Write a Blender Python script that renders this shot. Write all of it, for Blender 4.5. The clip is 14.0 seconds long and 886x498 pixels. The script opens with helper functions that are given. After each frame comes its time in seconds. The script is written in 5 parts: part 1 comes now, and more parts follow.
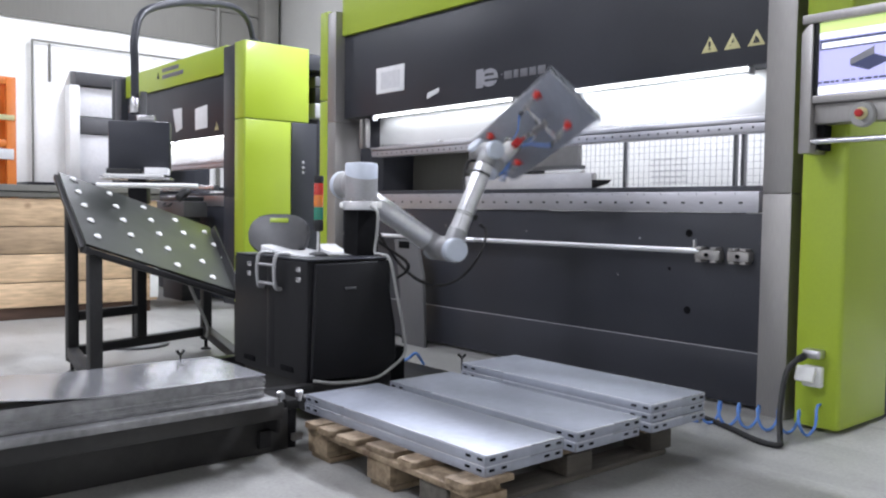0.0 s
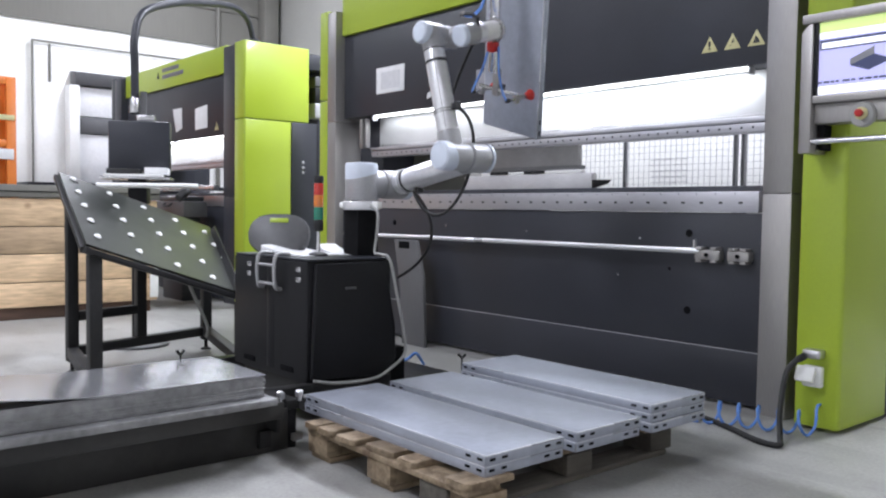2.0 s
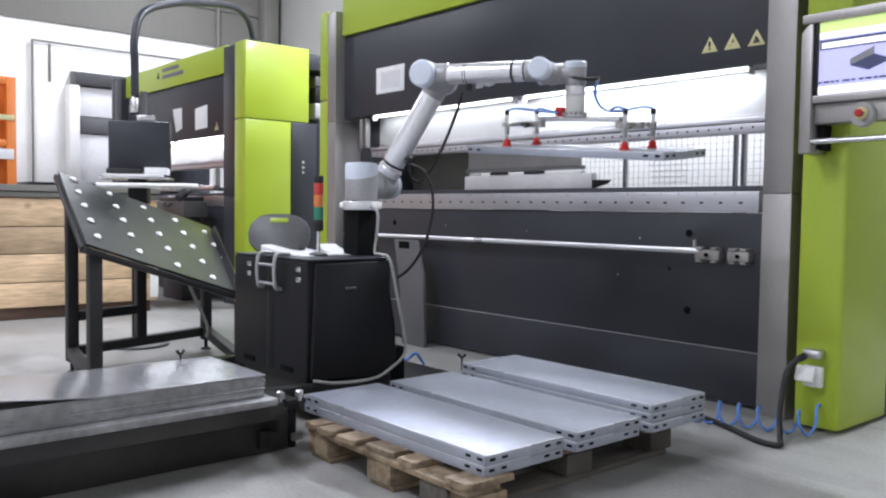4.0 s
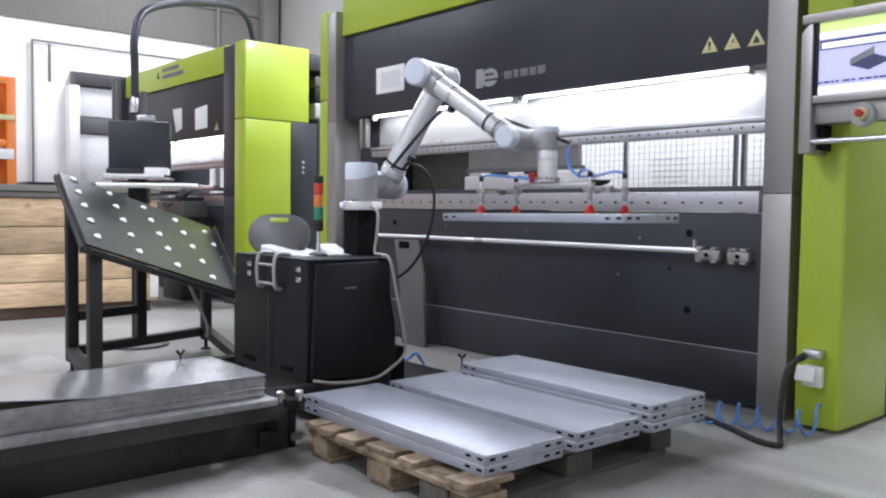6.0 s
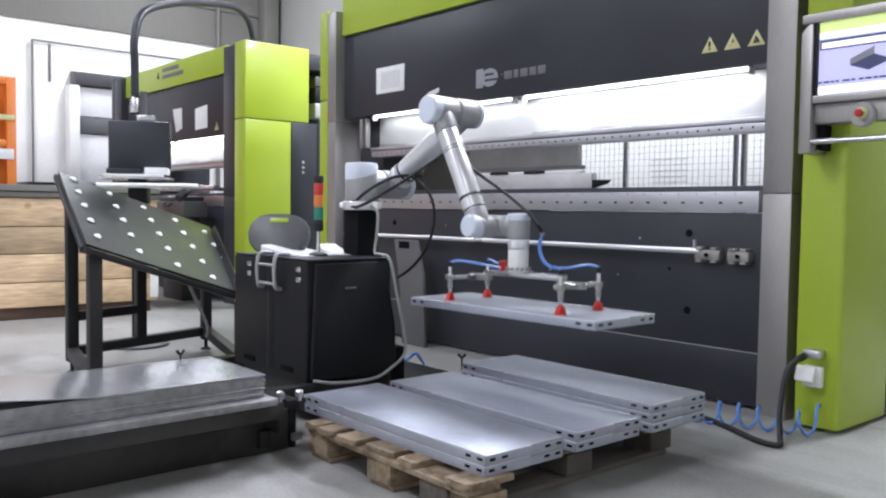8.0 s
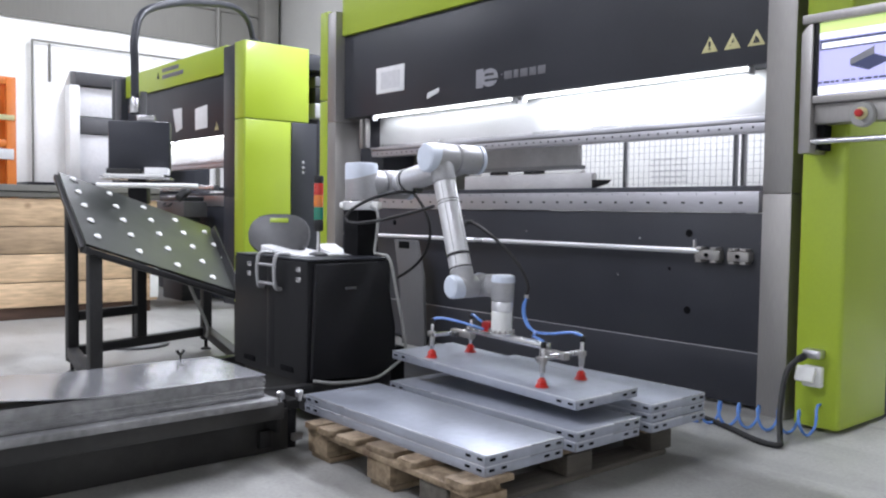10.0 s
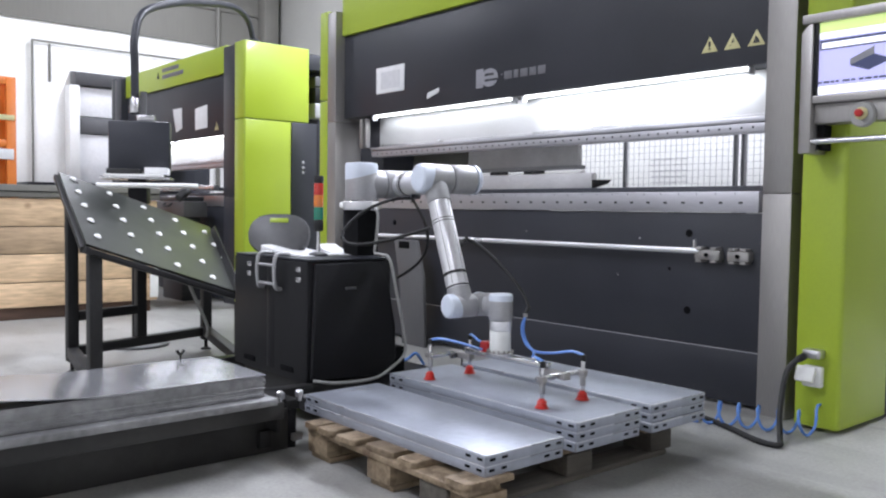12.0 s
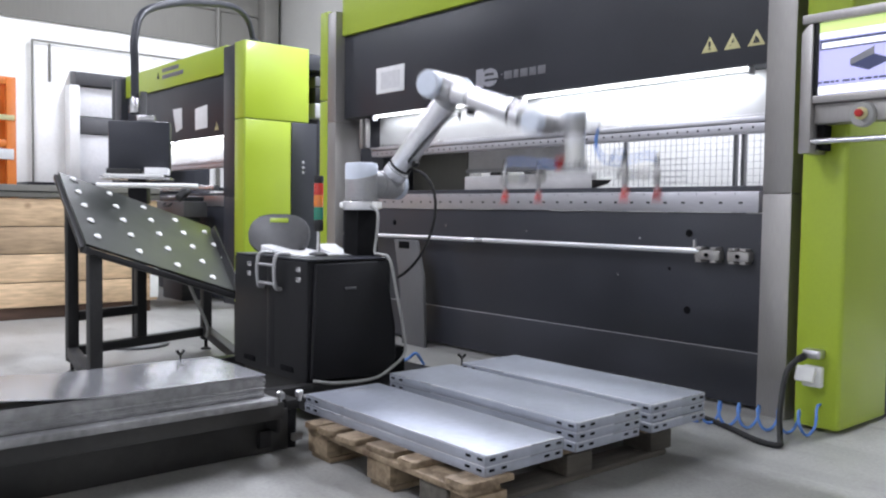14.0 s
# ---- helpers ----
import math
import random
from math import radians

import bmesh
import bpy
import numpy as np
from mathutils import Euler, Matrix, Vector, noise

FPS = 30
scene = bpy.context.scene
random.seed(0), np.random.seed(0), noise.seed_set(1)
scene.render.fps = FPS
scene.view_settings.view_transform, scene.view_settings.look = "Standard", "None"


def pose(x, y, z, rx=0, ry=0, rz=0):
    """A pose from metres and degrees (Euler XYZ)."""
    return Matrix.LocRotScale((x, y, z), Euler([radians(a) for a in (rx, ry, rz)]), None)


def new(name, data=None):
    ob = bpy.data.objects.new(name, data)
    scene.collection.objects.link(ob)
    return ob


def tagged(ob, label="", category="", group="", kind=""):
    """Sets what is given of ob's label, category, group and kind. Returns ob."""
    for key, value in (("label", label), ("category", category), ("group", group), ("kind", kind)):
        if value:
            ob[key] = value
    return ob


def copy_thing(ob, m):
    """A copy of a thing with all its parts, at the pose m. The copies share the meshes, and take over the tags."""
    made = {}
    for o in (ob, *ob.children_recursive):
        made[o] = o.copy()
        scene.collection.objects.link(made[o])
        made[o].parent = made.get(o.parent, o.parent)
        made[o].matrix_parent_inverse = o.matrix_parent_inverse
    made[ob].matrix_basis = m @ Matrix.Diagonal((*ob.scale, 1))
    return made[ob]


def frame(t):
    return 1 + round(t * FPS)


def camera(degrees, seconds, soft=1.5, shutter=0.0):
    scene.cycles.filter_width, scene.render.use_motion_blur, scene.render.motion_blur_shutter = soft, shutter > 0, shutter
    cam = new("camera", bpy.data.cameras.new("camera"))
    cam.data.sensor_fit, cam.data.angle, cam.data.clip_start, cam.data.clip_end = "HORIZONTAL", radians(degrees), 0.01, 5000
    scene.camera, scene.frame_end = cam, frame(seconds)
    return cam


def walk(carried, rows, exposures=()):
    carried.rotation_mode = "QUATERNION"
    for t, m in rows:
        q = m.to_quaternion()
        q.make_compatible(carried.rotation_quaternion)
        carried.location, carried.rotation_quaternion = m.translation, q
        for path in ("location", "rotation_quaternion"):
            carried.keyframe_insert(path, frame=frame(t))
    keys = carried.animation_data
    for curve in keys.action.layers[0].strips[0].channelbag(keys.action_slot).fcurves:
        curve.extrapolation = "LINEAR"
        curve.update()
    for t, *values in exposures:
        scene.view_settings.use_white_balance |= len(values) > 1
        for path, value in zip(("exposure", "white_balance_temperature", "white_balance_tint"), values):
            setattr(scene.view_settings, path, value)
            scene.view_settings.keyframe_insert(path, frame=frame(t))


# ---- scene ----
cam = camera(2 * math.degrees(math.atan(784 / 1463.2)), 14.0, soft=2.2, shutter=0.9)


def eye_pose(x, y, z, yaw, pitch, roll):
    """Yaw from +y towards +x, pitch up, roll of the picture, in degrees."""
    return pose(x, y, z, 0, 0, -yaw) @ pose(0, 0, 0, 90 + pitch, 0, 0) @ pose(0, 0, 0, 0, 0, roll)


EYE = eye_pose(0, 0, 0.97, -49.406, -2.712, 0.8185)
walk(cam, [(0.0, EYE), (14.0, EYE)])

# ---------------------------------------------------------------- light
world = bpy.data.worlds.new("world")
scene.world = world
world.use_nodes = True
world.node_tree.nodes["Background"].inputs[0].default_value = (0.75, 0.85, 1.0, 1)
world.node_tree.nodes["Background"].inputs[1].default_value = 0.3
scene.view_settings.exposure = 0.19
HALL = dict(x0=-13.0, x1=4.5, y0=-5.0, y1=7.2, top=6.2)
CEILING_LAMPS = [(-10.8, 0.6), (-10.8, 4.9), (-5.6, 0.3), (-5.6, 5.9), (-1.8, 5.9), (-3.5, -1.9), (1.8, -3.4)]
LAMP_POWERS = (180, 165, 90, 400, 440, 225, 65)


def area_lamp(name, m, sx, sy, power, colour=(1, 1, 1)):
    data = bpy.data.lights.new(name, "AREA")
    data.shape, data.size, data.size_y, data.energy, data.color = "RECTANGLE", sx, sy, power, colour
    ob = new(name, data)
    ob.matrix_basis = m
    return ob


for (lx, ly), power in zip(CEILING_LAMPS, LAMP_POWERS):
    area_lamp("hall_lamp", pose(lx, ly, 5.55), 1.5, 0.3, power, (0.865, 0.895, 1.03))
for lx0, lx1, ly, power in ((-5.31, -3.80, 3.835, 2.4), (-3.68, -2.18, 3.835, 9), (-10.2, -7.9, 3.835, 9)):
    area_lamp("ram_lamp", pose((lx0 + lx1) / 2, ly, 1.681, 9, 0, 0), lx1 - lx0, 0.05, power, (0.86, 0.915, 1.0))


# ---------------------------------------------------------------- materials
def material(name, colour, rough=0.5, metal=0.0, grain=0.12, scale=30.0, bump=0.05, stretch=(1, 1, 1), stain=0.12, stain_scale=1.3,
             coat=0.0, coat_rough=0.12, island=0.0, glow=0.0, each=0.0, dust=0.0, spec=0.5):
    """A surface with grain at two scales, uneven gloss and fine relief, in metres of the object's own space."""
    m = bpy.data.materials.new(name)
    m.use_nodes = True
    t = m.node_tree
    n, link = t.nodes, t.links.new
    b = n["Principled BSDF"]
    co = n.new("ShaderNodeTexCoord")
    mp = n.new("ShaderNodeMapping")
    mp.inputs["Scale"].default_value = stretch
    link(co.outputs["Object"], mp.inputs["Vector"])
    fine = n.new("ShaderNodeTexNoise")
    fine.inputs["Scale"].default_value, fine.inputs["Detail"].default_value = scale, 5
    big = n.new("ShaderNodeTexNoise")
    big.inputs["Scale"].default_value, big.inputs["Detail"].default_value = stain_scale, 4
    link(mp.outputs[0], fine.inputs["Vector"])
    link(co.outputs["Object"], big.inputs["Vector"])

    def ranged(src, lo, hi):
        r = n.new("ShaderNodeMapRange")
        r.inputs["From Min"].default_value, r.inputs["From Max"].default_value = 0.3, 0.7
        r.inputs["To Min"].default_value, r.inputs["To Max"].default_value = lo, hi
        link(src, r.inputs["Value"])
        return r.outputs[0]

    def times(a, c):
        k = n.new("ShaderNodeMath")
        k.operation = "MULTIPLY"
        link(a, k.inputs[0])
        link(c, k.inputs[1])
        return k.outputs[0]

    v = times(ranged(fine.outputs["Fac"], 1 - grain, 1 + grain), ranged(big.outputs["Fac"], 1 - stain, 1 + stain))
    if each:
        oi = n.new("ShaderNodeObjectInfo")
        r = n.new("ShaderNodeMapRange")
        r.inputs["To Min"].default_value, r.inputs["To Max"].default_value = 1 - each, 1 + each
        link(oi.outputs["Random"], r.inputs["Value"])
        v = times(v, r.outputs[0])
    if island:
        g = n.new("ShaderNodeNewGeometry")
        r = n.new("ShaderNodeMapRange")
        r.inputs["To Min"].default_value, r.inputs["To Max"].default_value = 1 - island, 1 + island
        link(g.outputs["Random Per Island"], r.inputs["Value"])
        v = times(v, r.outputs[0])
    mix = n.new("ShaderNodeVectorMath")
    mix.operation = "SCALE"
    mix.inputs[0].default_value = colour
    link(v, mix.inputs["Scale"])
    base = mix.outputs[0]
    if dust:
        d = n.new("ShaderNodeMixRGB")
        d.inputs[2].default_value = (0.42, 0.4, 0.37, 1)
        link(ranged(big.outputs["Fac"], 0, dust), d.inputs[0])
        link(base, d.inputs[1])
        base = d.outputs[0]
    link(base, b.inputs["Base Color"])
    link(ranged(big.outputs["Fac"], max(0.02, rough - 0.08), min(1, rough + 0.08)), b.inputs["Roughness"])
    b.inputs["Metallic"].default_value = metal
    b.inputs["Coat Weight"].default_value = coat
    b.inputs["Coat Roughness"].default_value = coat_rough
    b.inputs["Specular IOR Level"].default_value = spec
    if glow:
        b.inputs["Emission Color"].default_value = (*colour, 1)
        b.inputs["Emission Strength"].default_value = glow
    if bump:
        bp = n.new("ShaderNodeBump")
        bp.inputs["Strength"].default_value, bp.inputs["Distance"].default_value = bump, 0.004
        link(fine.outputs["Fac"], bp.inputs["Height"])
        link(bp.outputs[0], b.inputs["Normal"])
    return m


def wood_material(name, colour, dark):
    m = material(name, colour, 0.75, grain=0.22, scale=9, stretch=(6, 0.7, 6), stain=0.22, stain_scale=2.5, bump=0.35, each=0.22)
    t = m.node_tree
    n, link = t.nodes, t.links.new
    b = n["Principled BSDF"]
    was = b.inputs["Base Color"].links[0].from_socket
    co, vo, ra, mx = n.new("ShaderNodeTexCoord"), n.new("ShaderNodeTexVoronoi"), n.new("ShaderNodeMapRange"), n.new("ShaderNodeMixRGB")
    vo.inputs["Scale"].default_value = 3.3
    ra.inputs["From Min"].default_value, ra.inputs["From Max"].default_value = 0.05, 0.14
    ra.inputs["To Min"].default_value, ra.inputs["To Max"].default_value = 0.75, 0.0
    link(co.outputs["Object"], vo.inputs["Vector"])
    link(vo.outputs["Distance"], ra.inputs["Value"])
    link(ra.outputs[0], mx.inputs[0])
    link(was, mx.inputs[1])
    mx.inputs[2].default_value = (*dark, 1)
    link(mx.outputs[0], b.inputs["Base Color"])
    return m


def screed(name, colour, dark):
    """A power-floated floor: mottling, fine grit and long worn lanes."""
    m = material(name, colour, 0.46, grain=0.12, scale=70, stain=0.20, stain_scale=1.6, bump=0.10)
    t = m.node_tree
    n, link = t.nodes, t.links.new
    b = n["Principled BSDF"]
    was = b.inputs["Base Color"].links[0].from_socket
    for turn, scale, stretch, lo, hi, most in ((0.5, 0.9, (1, 4, 1), 0.50, 0.58, 0.22), (0.1, 5.0, (1, 1.6, 1), 0.56, 0.72, 0.35), (0.9, 26.0, (1, 1, 1), 0.60, 0.75, 0.3)):
        co, mp, no, ra, mx = n.new("ShaderNodeTexCoord"), n.new("ShaderNodeMapping"), n.new("ShaderNodeTexNoise"), n.new("ShaderNodeMapRange"), n.new("ShaderNodeMixRGB")
        mp.inputs["Rotation"].default_value, mp.inputs["Scale"].default_value = (0, 0, turn), stretch
        no.inputs["Scale"].default_value, no.inputs["Detail"].default_value = scale, 3
        ra.inputs["From Min"].default_value, ra.inputs["From Max"].default_value = lo, hi
        ra.inputs["To Min"].default_value, ra.inputs["To Max"].default_value = 0.0, most
        link(co.outputs["Object"], mp.inputs["Vector"])
        link(mp.outputs[0], no.inputs["Vector"])
        link(no.outputs["Fac"], ra.inputs["Value"])
        link(ra.outputs[0], mx.inputs[0])
        link(was, mx.inputs[1])
        mx.inputs[2].default_value = (*dark, 1)
        was = mx.outputs[0]
    link(was, b.inputs["Base Color"])
    return m


def worn_wood(name, colour, dirt):
    """Rough sawn wood with dark weathered patches and pale scuffs."""
    m = wood_material(name, colour, (0.16, 0.09, 0.04))
    t = m.node_tree
    n, link = t.nodes, t.links.new
    b = n["Principled BSDF"]
    was = b.inputs["Base Color"].links[0].from_socket
    co, no, ra, mx = n.new("ShaderNodeTexCoord"), n.new("ShaderNodeTexNoise"), n.new("ShaderNodeMapRange"), n.new("ShaderNodeMixRGB")
    no.inputs["Scale"].default_value, no.inputs["Detail"].default_value, no.inputs["Roughness"].default_value = 14, 6, 0.7
    ra.inputs["From Min"].default_value, ra.inputs["From Max"].default_value = 0.46, 0.66
    ra.inputs["To Min"].default_value, ra.inputs["To Max"].default_value = 0.0, 0.85
    link(co.outputs["Object"], no.inputs["Vector"])
    link(no.outputs["Fac"], ra.inputs["Value"])
    link(ra.outputs[0], mx.inputs[0])
    link(was, mx.inputs[1])
    mx.inputs[2].default_value = (*dirt, 1)
    link(mx.outputs[0], b.inputs["Base Color"])
    return m


M = dict(
    floor=screed("screed", (0.325, 0.322, 0.308), (0.17, 0.165, 0.155)),
    wall=material("wall_paint", (0.78, 0.78, 0.75), 0.7, grain=0.03, stain=0.05, bump=0.08),
    wall_grey=material("upper_cladding", (0.150, 0.146, 0.128), 0.65, grain=0.04, stain=0.07, stretch=(1, 1, 0.1)),
    white=material("white_paint", (0.82, 0.82, 0.8), 0.4, grain=0.03, stain=0.05),
    lime=material("lime_paint", (0.355, 0.465, 0.036), 0.42, grain=0.03, scale=90, stain=0.05, bump=0.06, coat=0.15),
    charcoal=material("charcoal_paint", (0.032, 0.034, 0.043), 0.42, grain=0.10, scale=120, stain=0.18, bump=0.06, spec=0.4),
    black=material("black_paint", (0.010, 0.010, 0.012), 0.5, grain=0.15, scale=90, stain=0.2, bump=0.06, spec=0.25),
    black_dusty=material("dusty_black_steel", (0.013, 0.013, 0.014), 0.5, grain=0.2, scale=60, stain=0.3, bump=0.1, dust=0.03, spec=0.3),
    steel=material("brushed_steel", (0.40, 0.385, 0.375), 0.46, 0.8, grain=0.08, scale=40, stretch=(12, 12, 0.4), stain=0.06, bump=0.04),
    steel_x=material("ground_steel", (0.50, 0.495, 0.53), 0.44, 0.7, grain=0.08, scale=40, stretch=(0.4, 12, 12), stain=0.1, bump=0.04),
    old_steel=material("worn_steel", (0.30, 0.30, 0.305), 0.42, 0.6, grain=0.2, scale=30, stain=0.3, stain_scale=4, bump=0.1),
    trolley=material("trolley_paint", (0.013, 0.013, 0.013), 0.55, grain=0.25, scale=30, stain=0.35, stain_scale=3, bump=0.1, dust=0.08),
    # edge highlight of the folded zinc, put into a paler colour
    fold_edge=material("fold_highlight", (0.70, 0.71, 0.74), 0.28, 0.6, grain=0.03, bump=0),
    zinc=material("zinc_sheet", (0.375, 0.40, 0.465), 0.50, 0.4, grain=0.06, scale=35, stain=0.14, stain_scale=3, bump=0.015, coat=0.12, coat_rough=0.3),
    sheet=material("sheet_blank", (0.54, 0.55, 0.58), 0.20, 0.8, grain=0.05, scale=25, stain=0.08, bump=0.02),
    aluminium=material("aluminium", (0.66, 0.66, 0.68), 0.28, 0.9, grain=0.05, scale=60, stain=0.05, bump=0.02),
    robot_grey=material("robot_grey", (0.36, 0.36, 0.37), 0.45, 0.25, grain=0.05, scale=80, stain=0.06),
    robot_cap=material("pale_blue_cap", (0.62, 0.67, 0.76), 0.4, grain=0.03, stain=0.04),
    rubber=material("black_rubber", (0.012, 0.012, 0.013), 0.6, grain=0.1),
    matte_black=material("matte_black_steel", (0.008, 0.008, 0.009), 0.8, grain=0.15, spec=0.08),
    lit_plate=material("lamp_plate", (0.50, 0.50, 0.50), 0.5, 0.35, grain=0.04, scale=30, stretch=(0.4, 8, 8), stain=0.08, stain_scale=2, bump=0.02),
    name_grey=material("dim_print", (0.15, 0.15, 0.165), 0.6, grain=0.05, bump=0),
    slot=material("dark_slot", (0.006, 0.006, 0.007), 0.9, grain=0.1, bump=0, spec=0.1),
    red=material("red_silicone", (0.62, 0.03, 0.02), 0.4, grain=0.05),
    blue=material("blue_hose", (0.13, 0.29, 0.74), 0.3, grain=0.06, coat=0.3),
    yellow=material("yellow_sticker", (0.62, 0.58, 0.30), 0.5, grain=0.06, bump=0),
    ink=material("black_print", (0.02, 0.02, 0.02), 0.6, grain=0.1, bump=0),
    paper=material("paper", (0.74, 0.74, 0.75), 0.8, grain=0.04, bump=0.05),
    print_grey=material("grey_print", (0.30, 0.30, 0.33), 0.6, grain=0.08, bump=0),
    grey_plastic=material("dark_grey_plastic", (0.09, 0.09, 0.095), 0.5, grain=0.08),
    grey_cable=material("grey_cable", (0.34, 0.34, 0.33), 0.5, grain=0.08),
    led=material("led_diffuser", (0.93, 0.96, 1.0), 0.4, grain=0.01, stain=0.01, bump=0, glow=6.0),
    hall_led=material("hall_diffuser", (1.0, 0.97, 0.92), 0.4, grain=0.01, stain=0.01, bump=0, glow=6.0),
    orange=material("orange_paint", (0.72, 0.20, 0.03), 0.5, grain=0.05, stain=0.1),
    pine=wood_material("pine_board", (0.53, 0.38, 0.235), (0.16, 0.08, 0.035)),
    pallet=worn_wood("pallet_wood", (0.27, 0.205, 0.135), (0.10, 0.062, 0.035)),
    old_wood=wood_material("grey_block_wood", (0.11, 0.098, 0.082), (0.08, 0.05, 0.03)),
    glass_red=material("red_lens", (0.5, 0.03, 0.02), 0.2, grain=0.02, bump=0, coat=0.5),
    glass_amber=material("amber_lens", (0.62, 0.17, 0.02), 0.2, grain=0.02, bump=0, coat=0.5),
    glass_green=material("green_lens", (0.015, 0.20, 0.13), 0.2, grain=0.02, bump=0, coat=0.5),
    screen_blue=material("screen_lilac", (0.48, 0.48, 0.78), 0.3, grain=0.01, stain=0.02, bump=0, glow=0.58),
    screen_white=material("screen_white", (0.92, 0.94, 1.0), 0.3, grain=0.01, stain=0.02, bump=0, glow=0.72),
    screen_dark=material("screen_navy", (0.05, 0.06, 0.14), 0.3, grain=0.01, stain=0.02, bump=0, glow=0.3),
    screen_lime=material("screen_lime", (0.62, 0.78, 0.28), 0.3, grain=0.01, stain=0.02, bump=0, glow=0.6),
    stop_red=material("stop_button_red", (0.55, 0.02, 0.02), 0.35, grain=0.03),
    pale_wall=material("far_wall_paint", (0.29, 0.287, 0.265), 0.7, grain=0.04, stain=0.08),
    wire=material("galvanised_wire", (0.25, 0.25, 0.265), 0.5, 0.3, grain=0.05),
    runner_brown=material("stained_runner_wood", (0.075, 0.042, 0.028), 0.75, grain=0.2, scale=12, stretch=(6, 0.7, 6), stain=0.25, bump=0.2),
    light_grey=material("light_grey_paint", (0.40, 0.40, 0.42), 0.45, grain=0.05, stain=0.08),
    cover_grey=material("weathered_grey_sheet", (0.15, 0.15, 0.155), 0.5, 0.4, grain=0.08, scale=40, stretch=(12, 12, 0.4), stain=0.15, bump=0.04),
    tube=material("arm_tube_aluminium", (0.82, 0.82, 0.85), 0.33, 0.6, grain=0.05, scale=60, stain=0.05, bump=0.02),
    pale_zinc=material("pale_zinc_block", (0.62, 0.61, 0.62), 0.5, 0.2, grain=0.08, scale=40, stretch=(0.5, 6, 6), stain=0.12, stain_scale=4, bump=0.03),
    faint_print=material("faint_print", (0.60, 0.60, 0.62), 0.8, grain=0.05, bump=0),
    plate=material("green_black_plate", (0.014, 0.017, 0.013), 0.36, grain=0.15, scale=40, stain=0.3, bump=0.05),
)

# ---------------------------------------------------------------- mesh helpers
ORIGIN = {}


def thing(name, at, label, category, group="", kind=""):
    ob = new(name)
    ob.empty_display_size = 0.1
    ob.location = at
    ORIGIN[ob] = Vector(at)
    return tagged(ob, label, category, group, kind)


def finish(bm, name, mats, smooth):
    me = bpy.data.meshes.new(name)
    bmesh.ops.recalc_face_normals(bm, faces=bm.faces[:])
    bm.to_mesh(me)
    bm.free()
    for one in mats if isinstance(mats, (list, tuple)) else [mats]:
        me.materials.append(M[one])
    if smooth:
        for p in me.polygons:
            p.use_smooth = True
        me.set_sharp_from_angle(angle=radians(35))
    return me


def part(name, bm, mat, parent, label="", smooth=True):
    """One mesh under a thing or a part; the bmesh is in the place's own metres."""
    base = ORIGIN[parent]
    bmesh.ops.translate(bm, verts=bm.verts[:], vec=-base)
    ob = new(name, finish(bm, name, mat, smooth))
    ob.parent = parent
    ORIGIN[ob] = base
    return tagged(ob, label)


def single(name, bm, mat, label="", category="", group="", kind="", at=None, smooth=True):
    """A thing or a piece of the setting made of one mesh."""
    if at is None:
        at = Vector((0, 0, 0))
    at = Vector(at)
    bmesh.ops.translate(bm, verts=bm.verts[:], vec=-at)
    ob = new(name, finish(bm, name, mat, smooth))
    ob.location = at
    ORIGIN[ob] = at
    return tagged(ob, label, category, group, kind)


def share(name, mesh_from, parent, m):
    """Another part on the same mesh, at the pose m in its parent's space."""
    ob = new(name, mesh_from.data)
    ob.parent = parent
    ob.matrix_basis = m
    return ob


def absorb(bm, other, m=None):
    me = bpy.data.meshes.new("tmp")
    other.to_mesh(me)
    other.free()
    if m is not None:
        me.transform(m)
    bm.from_mesh(me)
    bpy.data.meshes.remove(me)
    return bm


def box(x0, x1, y0, y1, z0, z1, bevel=0.004, bm=None, m=None, seg=2):
    b = bmesh.new()
    bmesh.ops.create_cube(b, size=1)
    bmesh.ops.transform(b, matrix=Matrix.Translation(((x0 + x1) / 2, (y0 + y1) / 2, (z0 + z1) / 2)) @ Matrix.Diagonal((abs(x1 - x0), abs(y1 - y0), abs(z1 - z0), 1)), verts=b.verts[:])
    bevel = min(bevel, 0.45 * min(abs(x1 - x0), abs(y1 - y0), abs(z1 - z0)))
    if bevel > 0:
        bmesh.ops.bevel(b, geom=b.edges[:], offset=bevel, segments=seg, affect="EDGES", profile=0.5)
    if m is not None:
        bmesh.ops.transform(b, matrix=m, verts=b.verts[:])
    return b if bm is None else absorb(bm, b)


def rod(p, q, r, r2=None, seg=20, bevel=0.0, bm=None):
    p, q = Vector(p), Vector(q)
    b = bmesh.new()
    bmesh.ops.create_cone(b, cap_ends=True, segments=seg, radius1=r, radius2=r if r2 is None else r2, depth=(q - p).length)
    if bevel:
        rim = [e for e in b.edges if abs(e.verts[0].co.z - e.verts[1].co.z) < 1e-6]
        bmesh.ops.bevel(b, geom=rim, offset=bevel, segments=3, affect="EDGES", profile=0.5)
    turn = (q - p).to_track_quat("Z", "Y").to_matrix().to_4x4()
    bmesh.ops.transform(b, matrix=Matrix.Translation((p + q) / 2) @ turn, verts=b.verts[:])
    return b if bm is None else absorb(bm, b)


